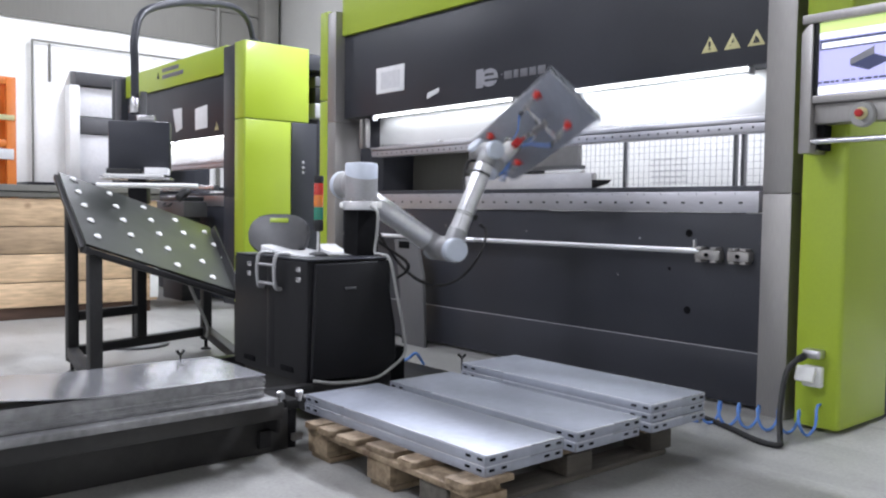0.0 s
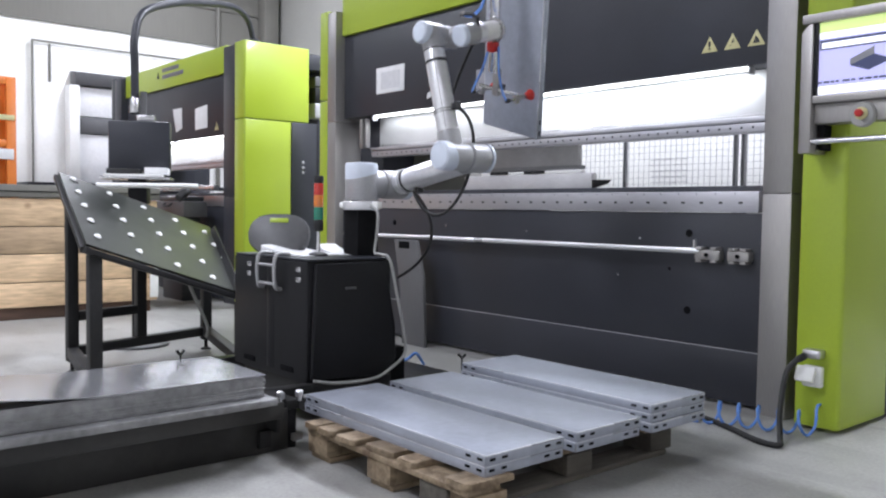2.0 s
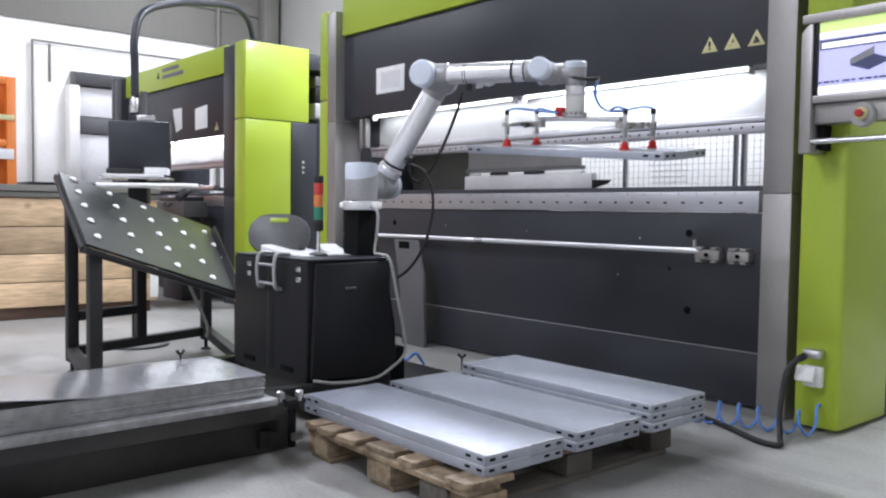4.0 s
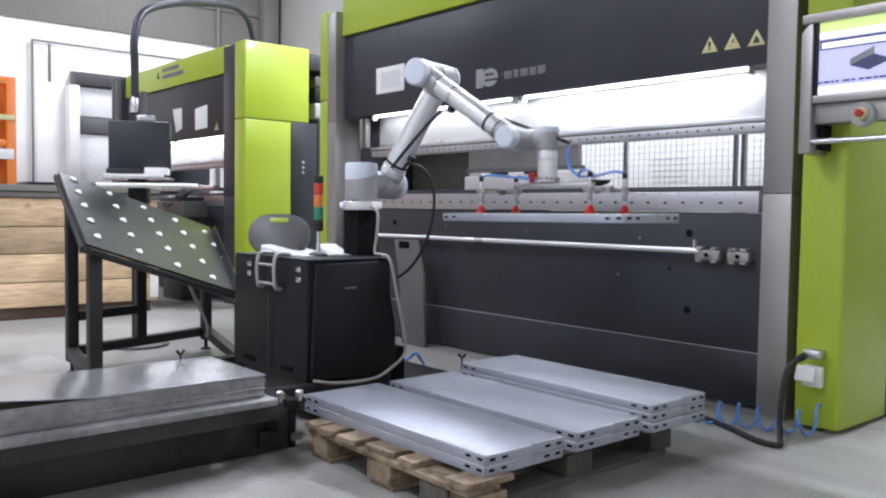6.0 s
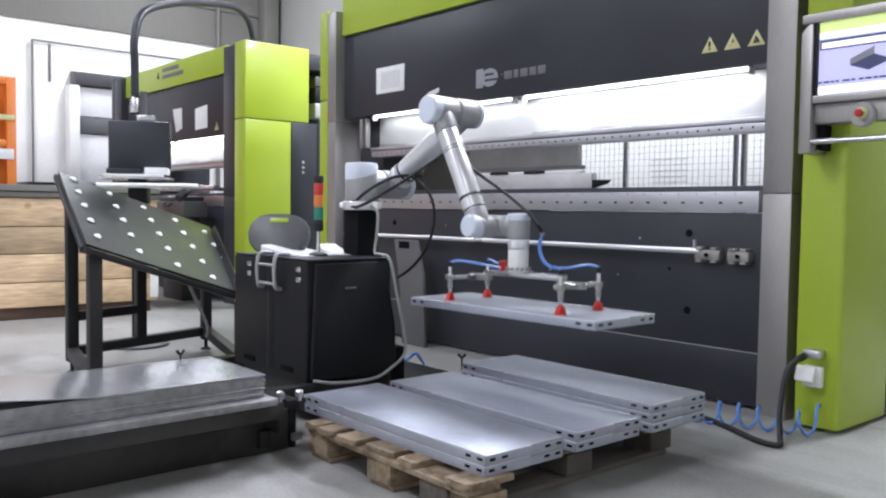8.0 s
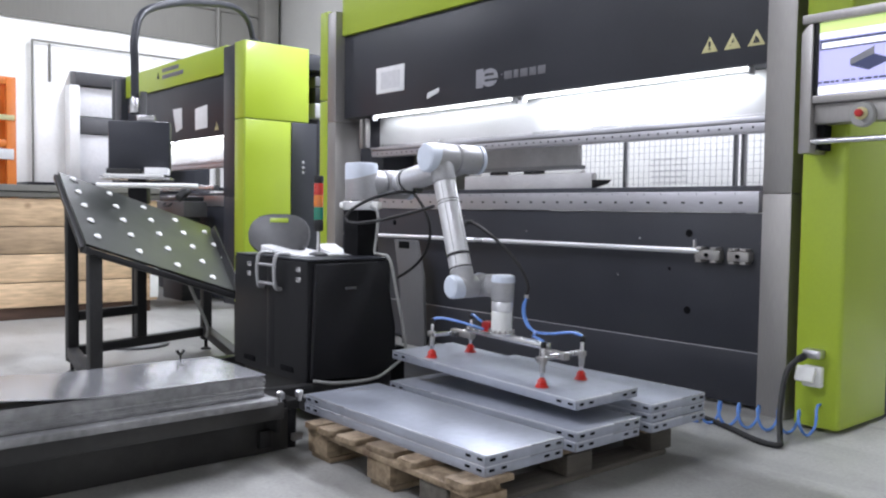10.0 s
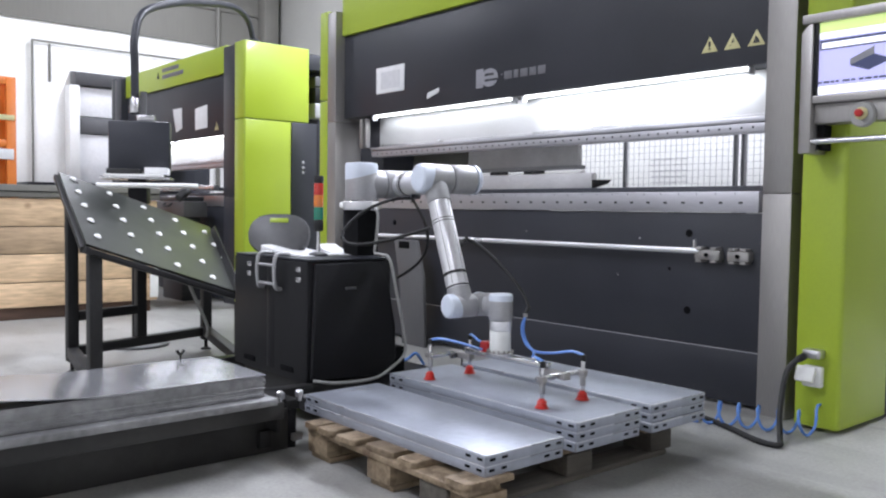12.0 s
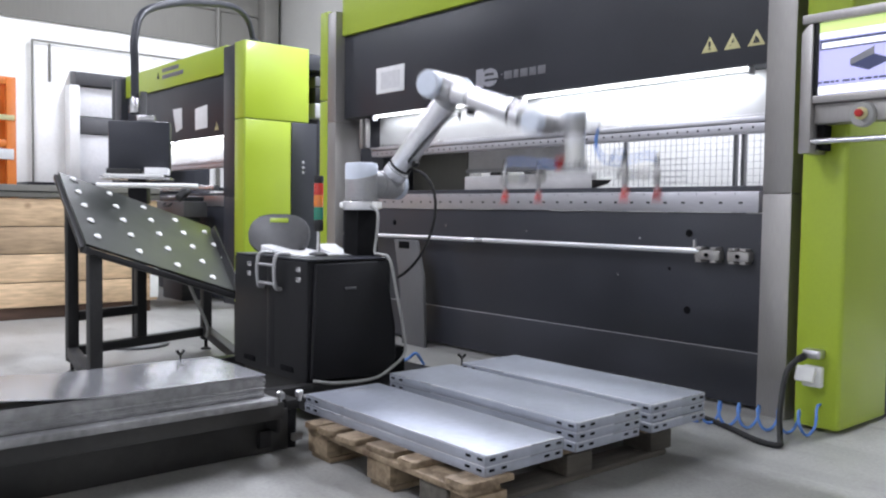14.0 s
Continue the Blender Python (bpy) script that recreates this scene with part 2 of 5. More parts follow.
def lathe(profile, m=None, seg=28, bm=None):
    """Rings of (radius, height) turned about z."""
    b = bmesh.new()
    rings = []
    for r, z in profile:
        rings.append([b.verts.new((r * math.cos(2 * math.pi * k / seg), r * math.sin(2 * math.pi * k / seg), z)) for k in range(seg)])
    for lo, hi in zip(rings, rings[1:]):
        for k in range(seg):
            b.faces.new((lo[k], lo[(k + 1) % seg], hi[(k + 1) % seg], hi[k]))
    b.faces.new(rings[0][::-1])
    b.faces.new(rings[-1])
    if m is not None:
        bmesh.ops.transform(b, matrix=m, verts=b.verts[:])
    return b if bm is None else absorb(bm, b)


def prism(points, axis, lo, hi, bevel=0.0, bm=None, m=None):
    """A flat outline (two of the three coordinates, in order) pushed along the third."""
    b = bmesh.new()

    def at(u, v, w):
        return {"x": (w, u, v), "y": (u, w, v), "z": (u, v, w)}[axis]

    a = [b.verts.new(at(u, v, lo)) for u, v in points]
    c = [b.verts.new(at(u, v, hi)) for u, v in points]
    b.faces.new(a)
    b.faces.new(c[::-1])
    for k in range(len(points)):
        j = (k + 1) % len(points)
        b.faces.new((a[k], c[k], c[j], a[j]))
    if bevel:
        bmesh.ops.bevel(b, geom=b.edges[:], offset=bevel, segments=2, affect="EDGES", profile=0.5)
    if m is not None:
        bmesh.ops.transform(b, matrix=m, verts=b.verts[:])
    return b if bm is None else absorb(bm, b)


def smooth_path(points, steps=10):
    """A Catmull-Rom run through the points."""
    pts = [Vector(p) for p in points]
    pts = [2 * pts[0] - pts[1]] + pts + [2 * pts[-1] - pts[-2]]
    run = []
    for a, b, c, d in zip(pts, pts[1:], pts[2:], pts[3:]):
        for k in range(steps):
            s = k / steps
            run.append(0.5 * (2 * b + (c - a) * s + (2 * a - 5 * b + 4 * c - d) * s * s + (3 * b - a - 3 * c + d) * s ** 3))
    return run + [pts[-2]]


def tube(points, r, seg=10, steps=10, bm=None):
    """A round hose along a smooth path."""
    run = smooth_path(points, steps)
    b = bmesh.new()
    up = Vector((0.13, 0.21, 0.97))
    rings = []
    for k, p in enumerate(run):
        way = (run[min(k + 1, len(run) - 1)] - run[max(k - 1, 0)]).normalized()
        side = way.cross(up)
        side = side.normalized() if side.length > 1e-4 else Vector((1, 0, 0))
        up = side.cross(way).normalized()
        rings.append([b.verts.new(p + r * (math.cos(2 * math.pi * j / seg) * side + math.sin(2 * math.pi * j / seg) * up)) for j in range(seg)])
    for lo, hi in zip(rings, rings[1:]):
        for j in range(seg):
            b.faces.new((lo[j], lo[(j + 1) % seg], hi[(j + 1) % seg], hi[j]))
    b.faces.new(rings[0][::-1])
    b.faces.new(rings[-1])
    return b if bm is None else absorb(bm, b)


def lettering(name, text, size, m, mat, parent, depth=0.001, label=""):
    """Raised letters in the built-in font; they read along local x and face local z."""
    cu = bpy.data.curves.new(name, "FONT")
    cu.body, cu.size, cu.extrude = text, size, depth
    tmp = bpy.data.objects.new("tmp", cu)
    scene.collection.objects.link(tmp)
    me = bpy.data.meshes.new_from_object(tmp.evaluated_get(bpy.context.evaluated_depsgraph_get()))
    bpy.data.objects.remove(tmp)
    me.materials.clear()
    me.materials.append(M[mat])
    ob = new(name, me)
    ob.parent = parent
    ob.matrix_basis = Matrix.Translation(-ORIGIN[parent]) @ m
    ORIGIN[ob] = ORIGIN[parent]
    return tagged(ob, label)


FRONT = pose(0, 0, 0, 90, 0, 0)  # letters that face -y

# ---------------------------------------------------------------- the hall
H = HALL


def hall():
    bm = bmesh.new()
    box(-60, 60, -60, 60, -0.2, 0.0, 0, bm)
    single("floor", bm, "floor", "smooth grey screed floor with faint wheel marks", "floor", kind="structure", smooth=False)
    # out-of-view stretch, greyer than the visible wall to darken reflections in the steel
    bm = box(H["x0"] - 0.2, H["x0"], H["y0"], 2.4, 0, 3.62, 0)
    single("wall_west_lower", bm, "pale_wall", "unseen lower hall wall, greyed to darken reflections", "wall", kind="structure", smooth=False)
    bm = box(H["x0"] - 0.2, H["x0"], 2.4, H["y1"], 0, 3.62, 0)
    single("wall_west", bm, "wall", "white painted lower hall wall", "wall", kind="structure", smooth=False)
    bm = box(H["x0"] - 0.2, H["x0"] + 0.03, H["y0"], H["y1"], 3.62, H["top"], 0)
    single("wall_west_upper", bm, "wall_grey", "grey upper wall cladding above white wall", "wall", kind="structure", smooth=False)
    for k in range(3):
        z = 4.2 + 0.7 * k
        single("trim_%d" % (k + 1), box(H["x0"] + 0.03, H["x0"] + 0.05, H["y0"], H["y1"], z, z + 0.03, 0.004), "wall_grey", "grey horizontal cladding joint on the wall", "wall trim", kind="structure")
    bm = box(H["x0"] - 0.2, H["x1"] + 0.2, H["y1"], H["y1"] + 0.2, 0, H["top"], 0)
    single("wall_north", bm, "pale_wall", "pale grey hall wall behind the machines", "wall", kind="structure", smooth=False)
    bm = box(H["x0"] - 0.2, H["x1"] + 0.2, H["y0"] - 0.2, H["y0"], 0, H["top"], 0)
    single("wall_south", bm, "wall", "white painted hall wall", "wall", kind="structure", smooth=False)
    bm = box(H["x1"], H["x1"] + 0.2, H["y0"], H["y1"], 0, H["top"], 0)
    single("wall_east", bm, "wall", "white painted hall wall", "wall", kind="structure", smooth=False)
    bm = box(H["x0"] - 0.2, H["x1"] + 0.2, H["y0"] - 0.2, H["y1"] + 0.2, H["top"], H["top"] + 0.2, 0)
    single("ceiling", bm, "wall_grey", "grey hall ceiling", "ceiling", kind="structure", smooth=False)
    single("wall_conduit", rod((H["x0"] + 0.08, 6.12, 0), (H["x0"] + 0.08, 6.12, H["top"]), 0.035, seg=14), "wall_grey", "thin grey conduit running up the wall", "conduit", kind="structure")
    single("wall_pillar", box(H["x0"] + 0.05, H["x0"] + 0.30, 6.86, 7.12, 0, H["top"], 0.01), "wall_grey", "grey steel wall pillar in the corner", "pillar", kind="structure")


def hall_lights():
    first = None
    for lx, ly in CEILING_LAMPS:
        if first is None:
            first = thing("ceiling_light", (lx, ly, 5.58), "long white ceiling light with pale diffuser", "ceiling light", "hall ceiling lights")
            bm = box(lx - 0.78, lx + 0.78, ly - 0.18, ly + 0.18, 5.59, 5.66, 0.01)
            part("housing", bm, "white", first)
            part("diffuser", box(lx - 0.75, lx + 0.75, ly - 0.15, ly + 0.15, 5.575, 5.588, 0.004), "hall_led", first, "glowing pale diffuser")
            for s in (-0.6, 0.6):
                part("rod", rod((lx + s, ly, 5.66), (lx + s, ly, H["top"]), 0.008, seg=8), "steel", first)
        else:
            copy_thing(first, pose(lx, ly, 5.58))


def west_end():
    x = H["x0"]
    door = thing("roller_door", (x, 5.2, 0), "wide white sliding hall door in a thin grey frame", "door", kind="structure")
    part("door_leaf", box(x, x + 0.05, 3.3, 5.75, 0, 3.28, 0.006), "white", door)
    part("frame", box(x + 0.05, x + 0.08, 3.27, 3.295, 0, 3.33, 0.004), "wall_grey", door)
    part("frame", box(x + 0.05, x + 0.09, 3.27, 5.8, 3.305, 3.33, 0.004), "wall_grey", door)
    part("frame", box(x + 0.05, x + 0.075, 3.50, 3.53, 2.75, 3.29, 0.003), "wall_grey", door)
    cab = thing("wall_window", (x, 4.3, 1.2), "window with grey roller blind boxes and bright white panes", "window", kind="structure")
    part("blind_box", prism([(x + 0.06, 2.72), (x + 0.30, 2.72), (x + 0.34, 2.90), (x + 0.06, 2.94)], "y", 3.80, 4.75, 0.006), "grey_plastic", cab)
    part("blind_box", box(x + 0.06, x + 0.26, 3.88, 4.75, 2.02, 2.26, 0.01), "grey_plastic", cab)
    part("pane", box(x + 0.06, x + 0.22, 3.88, 4.7, 2.275, 2.70, 0.004), "paper", cab)
    part("pane", box(x + 0.06, x + 0.22, 3.88, 4.6, 1.3, 2.01, 0.004), "paper", cab)
    part("side_case", box(x + 0.06, x + 0.30, 3.72, 3.865, 1.25, 2.71, 0.008), "white", cab, "white window side case")
    part("jamb", box(x + 0.06, x + 0.16, 4.70, 4.80, 1.1, 2.8, 0.005), "steel", cab)
    shelf = thing("long_shelf", (x + 0.5, 4.0, 0), "long low white shelf with dark edge along the wall", "shelf")
    part("board", box(x + 0.1, x + 0.9, 3.0, 6.4, 1.12, 1.22, 0.008), "white", shelf)
    part("edge_strip", box(x + 0.1, x + 0.93, 3.0, 6.4, 1.225, 1.27, 0.004), "charcoal", shelf)
    for y in (3.2, 4.7, 6.2):
        part("leg", box(x + 0.3, x + 0.36, y, y + 0.06, 0, 1.12, 0.004), "charcoal", shelf)
    oc = thing("orange_rack", (-10.6, 2.2, 0), "tall orange steel rack with white label plates", "storage rack")
    for y in (1.25, 2.45):
        part("upright", box(-10.65, -10.55, y - 0.05, y + 0.05, 0, 2.42, 0.006), "orange", oc)
        part("upright", box(-11.45, -11.35, y - 0.05, y + 0.05, 0, 2.42, 0.006), "orange", oc)
    for z in (1.62, 2.34):
        part("beam", box(-10.64, -10.56, 1.25, 2.5, z, z + 0.09, 0.006), "orange", oc)
        part("beam", box(-11.44, -11.36, 1.25, 2.5, z, z + 0.09, 0.006), "orange", oc)
    part("back_panel", box(-10.72, -10.67, 1.3, 2.42, 0.1, 2.36, 0.004), "orange", oc)
    part("label_plate", box(-10.545, -10.53, 2.24, 2.47, 1.48, 1.60, 0.002), "paper", oc)
    part("label_plate", box(-10.545, -10.53, 2.30, 2.48, 1.93, 1.99, 0.002), "yellow", oc)


def wire_fence():
    f = thing("wire_fence", (-3.5, 5.6, 0), "grey welded wire mesh fence behind the press brake", "fence")
    y = 5.6
    for x in (-9.5, -7.9, -6.2, -4.233, -3.242, -3.175, -1.5, -0.4):
        part("post", box(x - 0.012, x + 0.012, y - 0.02, y + 0.02, 0, 2.0, 0.003), "wire", f)
    bm = bmesh.new()
    for k in range(0, 185):
        x = -9.5 + 0.05 * k
        box(x - 0.001, x + 0.001, y - 0.002, y + 0.002, 0.15, 1.98, 0, bm)
    for k in range(0, 37):
        z = 0.15 + 0.05 * k
        box(-9.5, -0.3, y + 0.002, y + 0.006, z - 0.001, z + 0.001, 0, bm)
    tagged(part("wire_mesh", bm, "wire", f, smooth=False), kind="stuff")
    cab = thing("white_cabinet", (-3.5, 6.6, 0), "tall white steel cabinet with a louvred vent", "cabinet")
    part("body", box(-6.8, -1.4, 6.5, 7.1, 0, 2.0, 0.01), "white", cab)
    for k in range(5):
        part("vent_slat", box(-4.62, -4.23, 6.499, 6.5, 1.25 + 0.052 * k, 1.256 + 0.052 * k, 0), "light_grey", cab)


# ---------------------------------------------------------------- press brakes
def warning_triangle(at, parent, kind):
    x, y, z = at
    a = part("warning_sign", prism([(x - 0.046, z), (x + 0.046, z), (x, z + 0.08)], "y", y - 0.003, y, 0.0012), "yellow", parent, "yellow triangular warning sticker")
    q = y - 0.0045
    bm = bmesh.new()
    if kind == 0:
        box(x - 0.006, x + 0.006, q, y - 0.003, z + 0.026, z + 0.055, 0, bm)
        box(x - 0.006, x + 0.006, q, y - 0.003, z + 0.012, z + 0.021, 0, bm)
    elif kind == 1:
        prism([(x - 0.02, z + 0.012), (x + 0.004, z + 0.034), (x - 0.006, z + 0.034), (x + 0.012, z + 0.058), (x + 0.004, z + 0.04), (x + 0.014, z + 0.04)], "y", q, y - 0.003, 0, bm)
    else:
        prism([(x - 0.02, z + 0.012), (x + 0.02, z + 0.012), (x + 0.012, z + 0.03), (x - 0.004, z + 0.05), (x - 0.01, z + 0.03)], "y", q, y - 0.003, 0, bm)
    part("pictogram", bm, "ink", a)


def press_brake(x0, x1, label, full, fascia, inset):
    """x0, x1: outer left and right edges. The front faces -y."""
    b = thing("press_brake", ((x0 + x1) / 2, 4.4, 0), label, "press brake", "press brakes")
    cl0, cl1 = x0 + 0.12, x0 + (0.24 if full else 0.36)  # left steel column
    recess = 0.12 if full else 0.0           # the opening starts further in on the wide brake
    gr = x1 - 0.20                           # right green cover, front left edge
    cr1 = gr - 0.09
    cr0 = cr1 - inset
    col = "steel" if full else "charcoal"
    part("column", box(cl0, cl1, 3.72, 4.9, 0, 1.672, 0.006), col, b, "brushed steel column" if full else "")
    part("column", box(cl0, cl1, 3.718, 4.9, 1.675, 2.56, 0.006), col, b, "brushed steel column" if full else "")
    part("inner_column", box(cl1 + 0.002, cl1 + recess + 0.199, 3.97, 4.6, 1.115, 1.695, 0.004), "charcoal", b)
    part("column", box(cr0, cr1, 3.75, 4.9, 0, 1.068, 0.004), col, b, "brushed steel column" if full else "")
    part("column", box(cr0, cr1, 3.748, 4.9, 1.071, 2.95 if full else 2.56, 0.004), col, b, "brushed steel column" if full else "")
    part("side_cover", box(x0, cl0 - 0.004, 3.72, 4.7, 0.02, 1.852, 0.01), "lime" if full else "charcoal", b, "lime green side cover" if full else "")
    part("side_cover", box(x0, cl0 - 0.004, 3.72, 4.7, 1.862, 2.58, 0.01), "lime" if full else "charcoal", b, "lime green side cover" if full else "")
    part("gap_post", box(cr1 + 0.002, gr - 0.002, 3.86, 4.6, 0, 2.9 if full else 2.5, 0.004), "black", b)
    # right cover, tall lime box with a bevelled front corner, in two tiers
    top = 2.66 if full else 2.54
    for z0, z1 in ((0.02, 1.805), (1.815, top)):
        outline = [(gr, 3.66), (x1 - 0.012, 3.66), (x1, 3.672), (x1, 4.36 if z0 > 1 else 4.16), (gr, 4.36 if z0 > 1 else 4.16)]
        part("end_cover", prism(outline, "z", z0, z1, 0.006), "lime", b, "lime green end cover")
    part("rear_post", box(gr + 0.01, x1 - 0.004, 4.17, 4.46, 0.02, 1.81, 0.005), "charcoal", b)
    # bed
    bl, br = cl1 + 0.002, cr0 - 0.002
    part("bed_plate", box(bl, br, 3.80, 3.95, 0.02, 0.283, 0.003), "charcoal", b)
    part("bed_plate", box(bl, br, 3.80, 3.95, 0.288, 0.975, 0.003), "charcoal", b)
    part("dusty_seam", box(bl + 0.01, br - 0.01, 3.7995, 3.81, 0.2835, 0.2875, 0), "light_grey", b, smooth=False)
    part("bed_rail", box(bl + recess + 0.25, br - 0.035, 3.785, 3.93, 0.978, 1.082, 0.004), "steel_x", b, "ground steel tool rail with stamped marks")
    part("bed_top", box(bl, br, 3.84, 4.0, 1.0, 1.112, 0.004), "charcoal", b)
    # ram
    part("ram", box(bl + 0.003, br - 0.003, 3.80, 4.05, 1.70, fascia[0] + 0.03, 0.006), "charcoal", b)
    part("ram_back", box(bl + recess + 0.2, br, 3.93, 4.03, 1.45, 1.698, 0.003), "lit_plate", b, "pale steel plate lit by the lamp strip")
    part("upper_tool_rail", box(bl + recess + 0.2, br - 0.045, 3.85, 3.95, 1.38, 1.425, 0.003), "steel_x", b)
    part("upper_rail_bar", box(bl + recess + 0.2, br - 0.045, 3.84, 3.95, 1.428, 1.452, 0.003), "steel_x", b)
    part("rail_end", box(br - 0.043, br - 0.001, 3.83, 3.97, 1.36, 1.46, 0.003), "black", b)
    # top fascia
    part("fascia", box(cl1 + 0.003, cr0 - 0.003, 3.775, 4.1, fascia[0], fascia[1], 0.006), "lime", b, "lime green fascia panel")
    part("head", box(x0 + 0.1, x1 - 0.05, 4.11, 4.8, 2.35, 2.5, 0.01), "charcoal", b)
    # lamp strip under the ram
    mid = bl + recess + 0.518 * (br - bl - recess)
    for a, c in ((bl + recess + 0.275, mid - 0.05), (mid + 0.05, br - 0.13)):
        part("lamp_strip", box(a, c, 3.818, 3.85, 1.684, 1.6985, 0.004), "led", b, "glowing white lamp strip")
        for e in (a - 0.014, c + 0.002):
            part("lamp_end_cap", box(e, e + 0.012, 3.81, 3.858, 1.66, 1.6985, 0.003), "light_grey", b, "grey lamp end cap")
    for z in (1.462, 1.474):
        part("plate_groove", box(bl + recess + 0.21, br - 0.01, 3.925, 3.931, z, z + 0.004, 0.001), "aluminium", b)
    part("back_gauge_beam", box(bl, br, 4.75, 4.85, 0.7, 0.85, 0.006), "charcoal", b)
    return b, bl, br, gr


def main_brake():
    b, bl, br, gr = press_brake(-5.945, -1.59, "long lime green and charcoal press brake with lit opening", True, (2.365, 2.72), 0.145)
    # stamped marks along both tool rails
    first = part("stamped_mark", box(-2.168, -2.147, 3.7835, 3.785, 1.020, 1.031, 0), "ink", b, smooth=False)
    for k in range(1, 29):
        share("stamped_mark", first, b, pose(-0.1093 * k, 0, 0.0))
    tick = part("scale_tick", box(-2.192, -2.184, 3.7835, 3.785, 1.068, 1.075, 0), "name_grey", b, smooth=False)
    for k in range(1, 29):
        share("scale_tick", tick, b, pose(-0.1088 * k, 0, 0.0))
    dot = part("rail_hole", rod((-2.14, 3.8485, 1.402), (-2.14, 3.852, 1.402), 0.006, seg=10), "slot", b, smooth=False)
    for k in range(1, 52):
        share("rail_hole", dot, b, pose(-0.062 * k, 0, 0))
    # bed holes
    for x, z, r in ((-2.452, 0.866, 0.02), (-2.452, 0.461, 0.02), (-2.566, 0.672, 0.009), (-5.0, 0.87, 0.02)):
        bm = lathe([(r, 0), (r, 0.0025), (r * 0.93, 0.003)], pose(x, 3.80, z, 90, 0, 0), 24)
        part("bolt_hole", bm, "slot", b)
    for x, z in ((-2.76, 0.83), (-3.62, 0.845), (-4.4, 0.86), (-2.9, 0.62)):
        part("bed_screw", rod((x, 3.794, z), (x, 3.7995, z), 0.006, seg=10), "aluminium", b, "small bright screw head")
    # guide rod with clamps
    part("guide_rod", rod((-5.6, 3.75, 0.77), (-2.36, 3.75, 0.778), 0.014, seg=16), "tube", b, "polished steel guide rod")
    for x0, x1 in ((-2.385, -2.245), (-2.2, -2.085)):
        bm = box(x0, x1, 3.745, 3.798, 0.735, 0.785, 0.006)
        for z0, z1 in ((0.722, 0.734), (0.786, 0.80)):
            box(x0 + 0.01, x0 + 0.045, 3.735, 3.798, z0, z1, 0.004, bm)
            box(x1 - 0.045, x1 - 0.01, 3.735, 3.798, z0, z1, 0.004, bm)
        cl = part("rod_clamp", bm, "steel", b, "cast aluminium rod clamp")
        part("clamp_bolt", rod(((x0 + x1) / 2, 3.738, 0.76), ((x0 + x1) / 2, 3.7449, 0.76), 0.011, seg=10), "slot", cl)
    part("rod_hook", box(-2.392, -2.38, 3.74, 3.76, 0.785, 0.835, 0.003), "aluminium", b)
    part("guide_post", box(-5.48, -5.44, 3.80, 3.84, 1.45, 1.68, 0.003), "steel", b)
    part("guide_post", box(-5.40, -5.385, 3.80, 3.84, 1.45, 1.68, 0.003), "steel", b)
    # stickers, paper and name
    lab = part("paper_sheet", box(-5.25, -4.90, 3.7945, 3.7985, 1.855, 2.052, 0.001, m=None), "paper", b, "white printed paper sheet in a sleeve")
    part("printed_area", box(-5.19, -4.95, 3.7935, 3.7943, 1.885, 2.015, 0), "faint_print", lab, smooth=False)
    part("sticker", prism([(-4.635, 1.763), (-4.625, 1.808), (-4.50, 1.832), (-4.50, 1.80)], "y", 3.796, 3.7985, 0.0006), "paper", b, "small white sticker")
    badge = part("badge", box(-4.115, -4.045, 3.7965, 3.7985, 1.785, 1.91, 0.0006), "print_grey", b, "pale grey emblem of plain shapes")
    ring = bmesh.new()
    prism([(-3.985 + 0.078 * math.cos(a), 1.846 + 0.06 * math.sin(a)) for a in [0.314 * k for k in range(20)]], "y", 3.7960, 3.7985, 0, ring)
    part("badge_disc", ring, "print_grey", badge)
    part("badge_slot", box(-4.03, -3.945, 3.7952, 3.7958, 1.858, 1.874, 0), "charcoal", badge, smooth=False)
    part("badge_slot", box(-4.03, -3.900, 3.7952, 3.7958, 1.822, 1.836, 0), "charcoal", badge, smooth=False)
    x = -3.88
    for w, h in ((0.018, 0.010), (0.070, 0.052), (0.044, 0.052), (0.066, 0.052), (0.058, 0.052), (0.064, 0.052)):
        z = 1.848 if h < 0.011 else 1.818
        part("name_bar", box(x, x + w, 3.797, 3.7985, z, z + h, 0.0005), "name_grey", b, "dim grey bar of lettering size")
        x += w + 0.014
    for k, x in enumerate((-2.362, -2.235, -2.107)):
        warning_triangle((x, 3.7985, 1.792), b, k)
    # cable gland and socket on the end cover
    clip = part("cable_gland", box(-1.735, -1.655, 3.60, 3.659, 0.335, 0.375, 0.008), "aluminium", b)
    part("gland_tube", rod((-1.72, 3.60, 0.345), (-1.735, 3.57, 0.33), 0.016, seg=12), "rubber", clip)
    sock = part("power_socket", box(-1.745, -1.655, 3.622, 3.659, 0.205, 0.30, 0.01), "white", b, "white wall socket with tilted cap")
    part("socket_cap", box(-0.043, 0.043, -0.012, 0.012, -0.036, 0.036, 0.008, m=pose(-1.715, 3.60, 0.265, -24, 0, 0)), "white", sock)
    return b


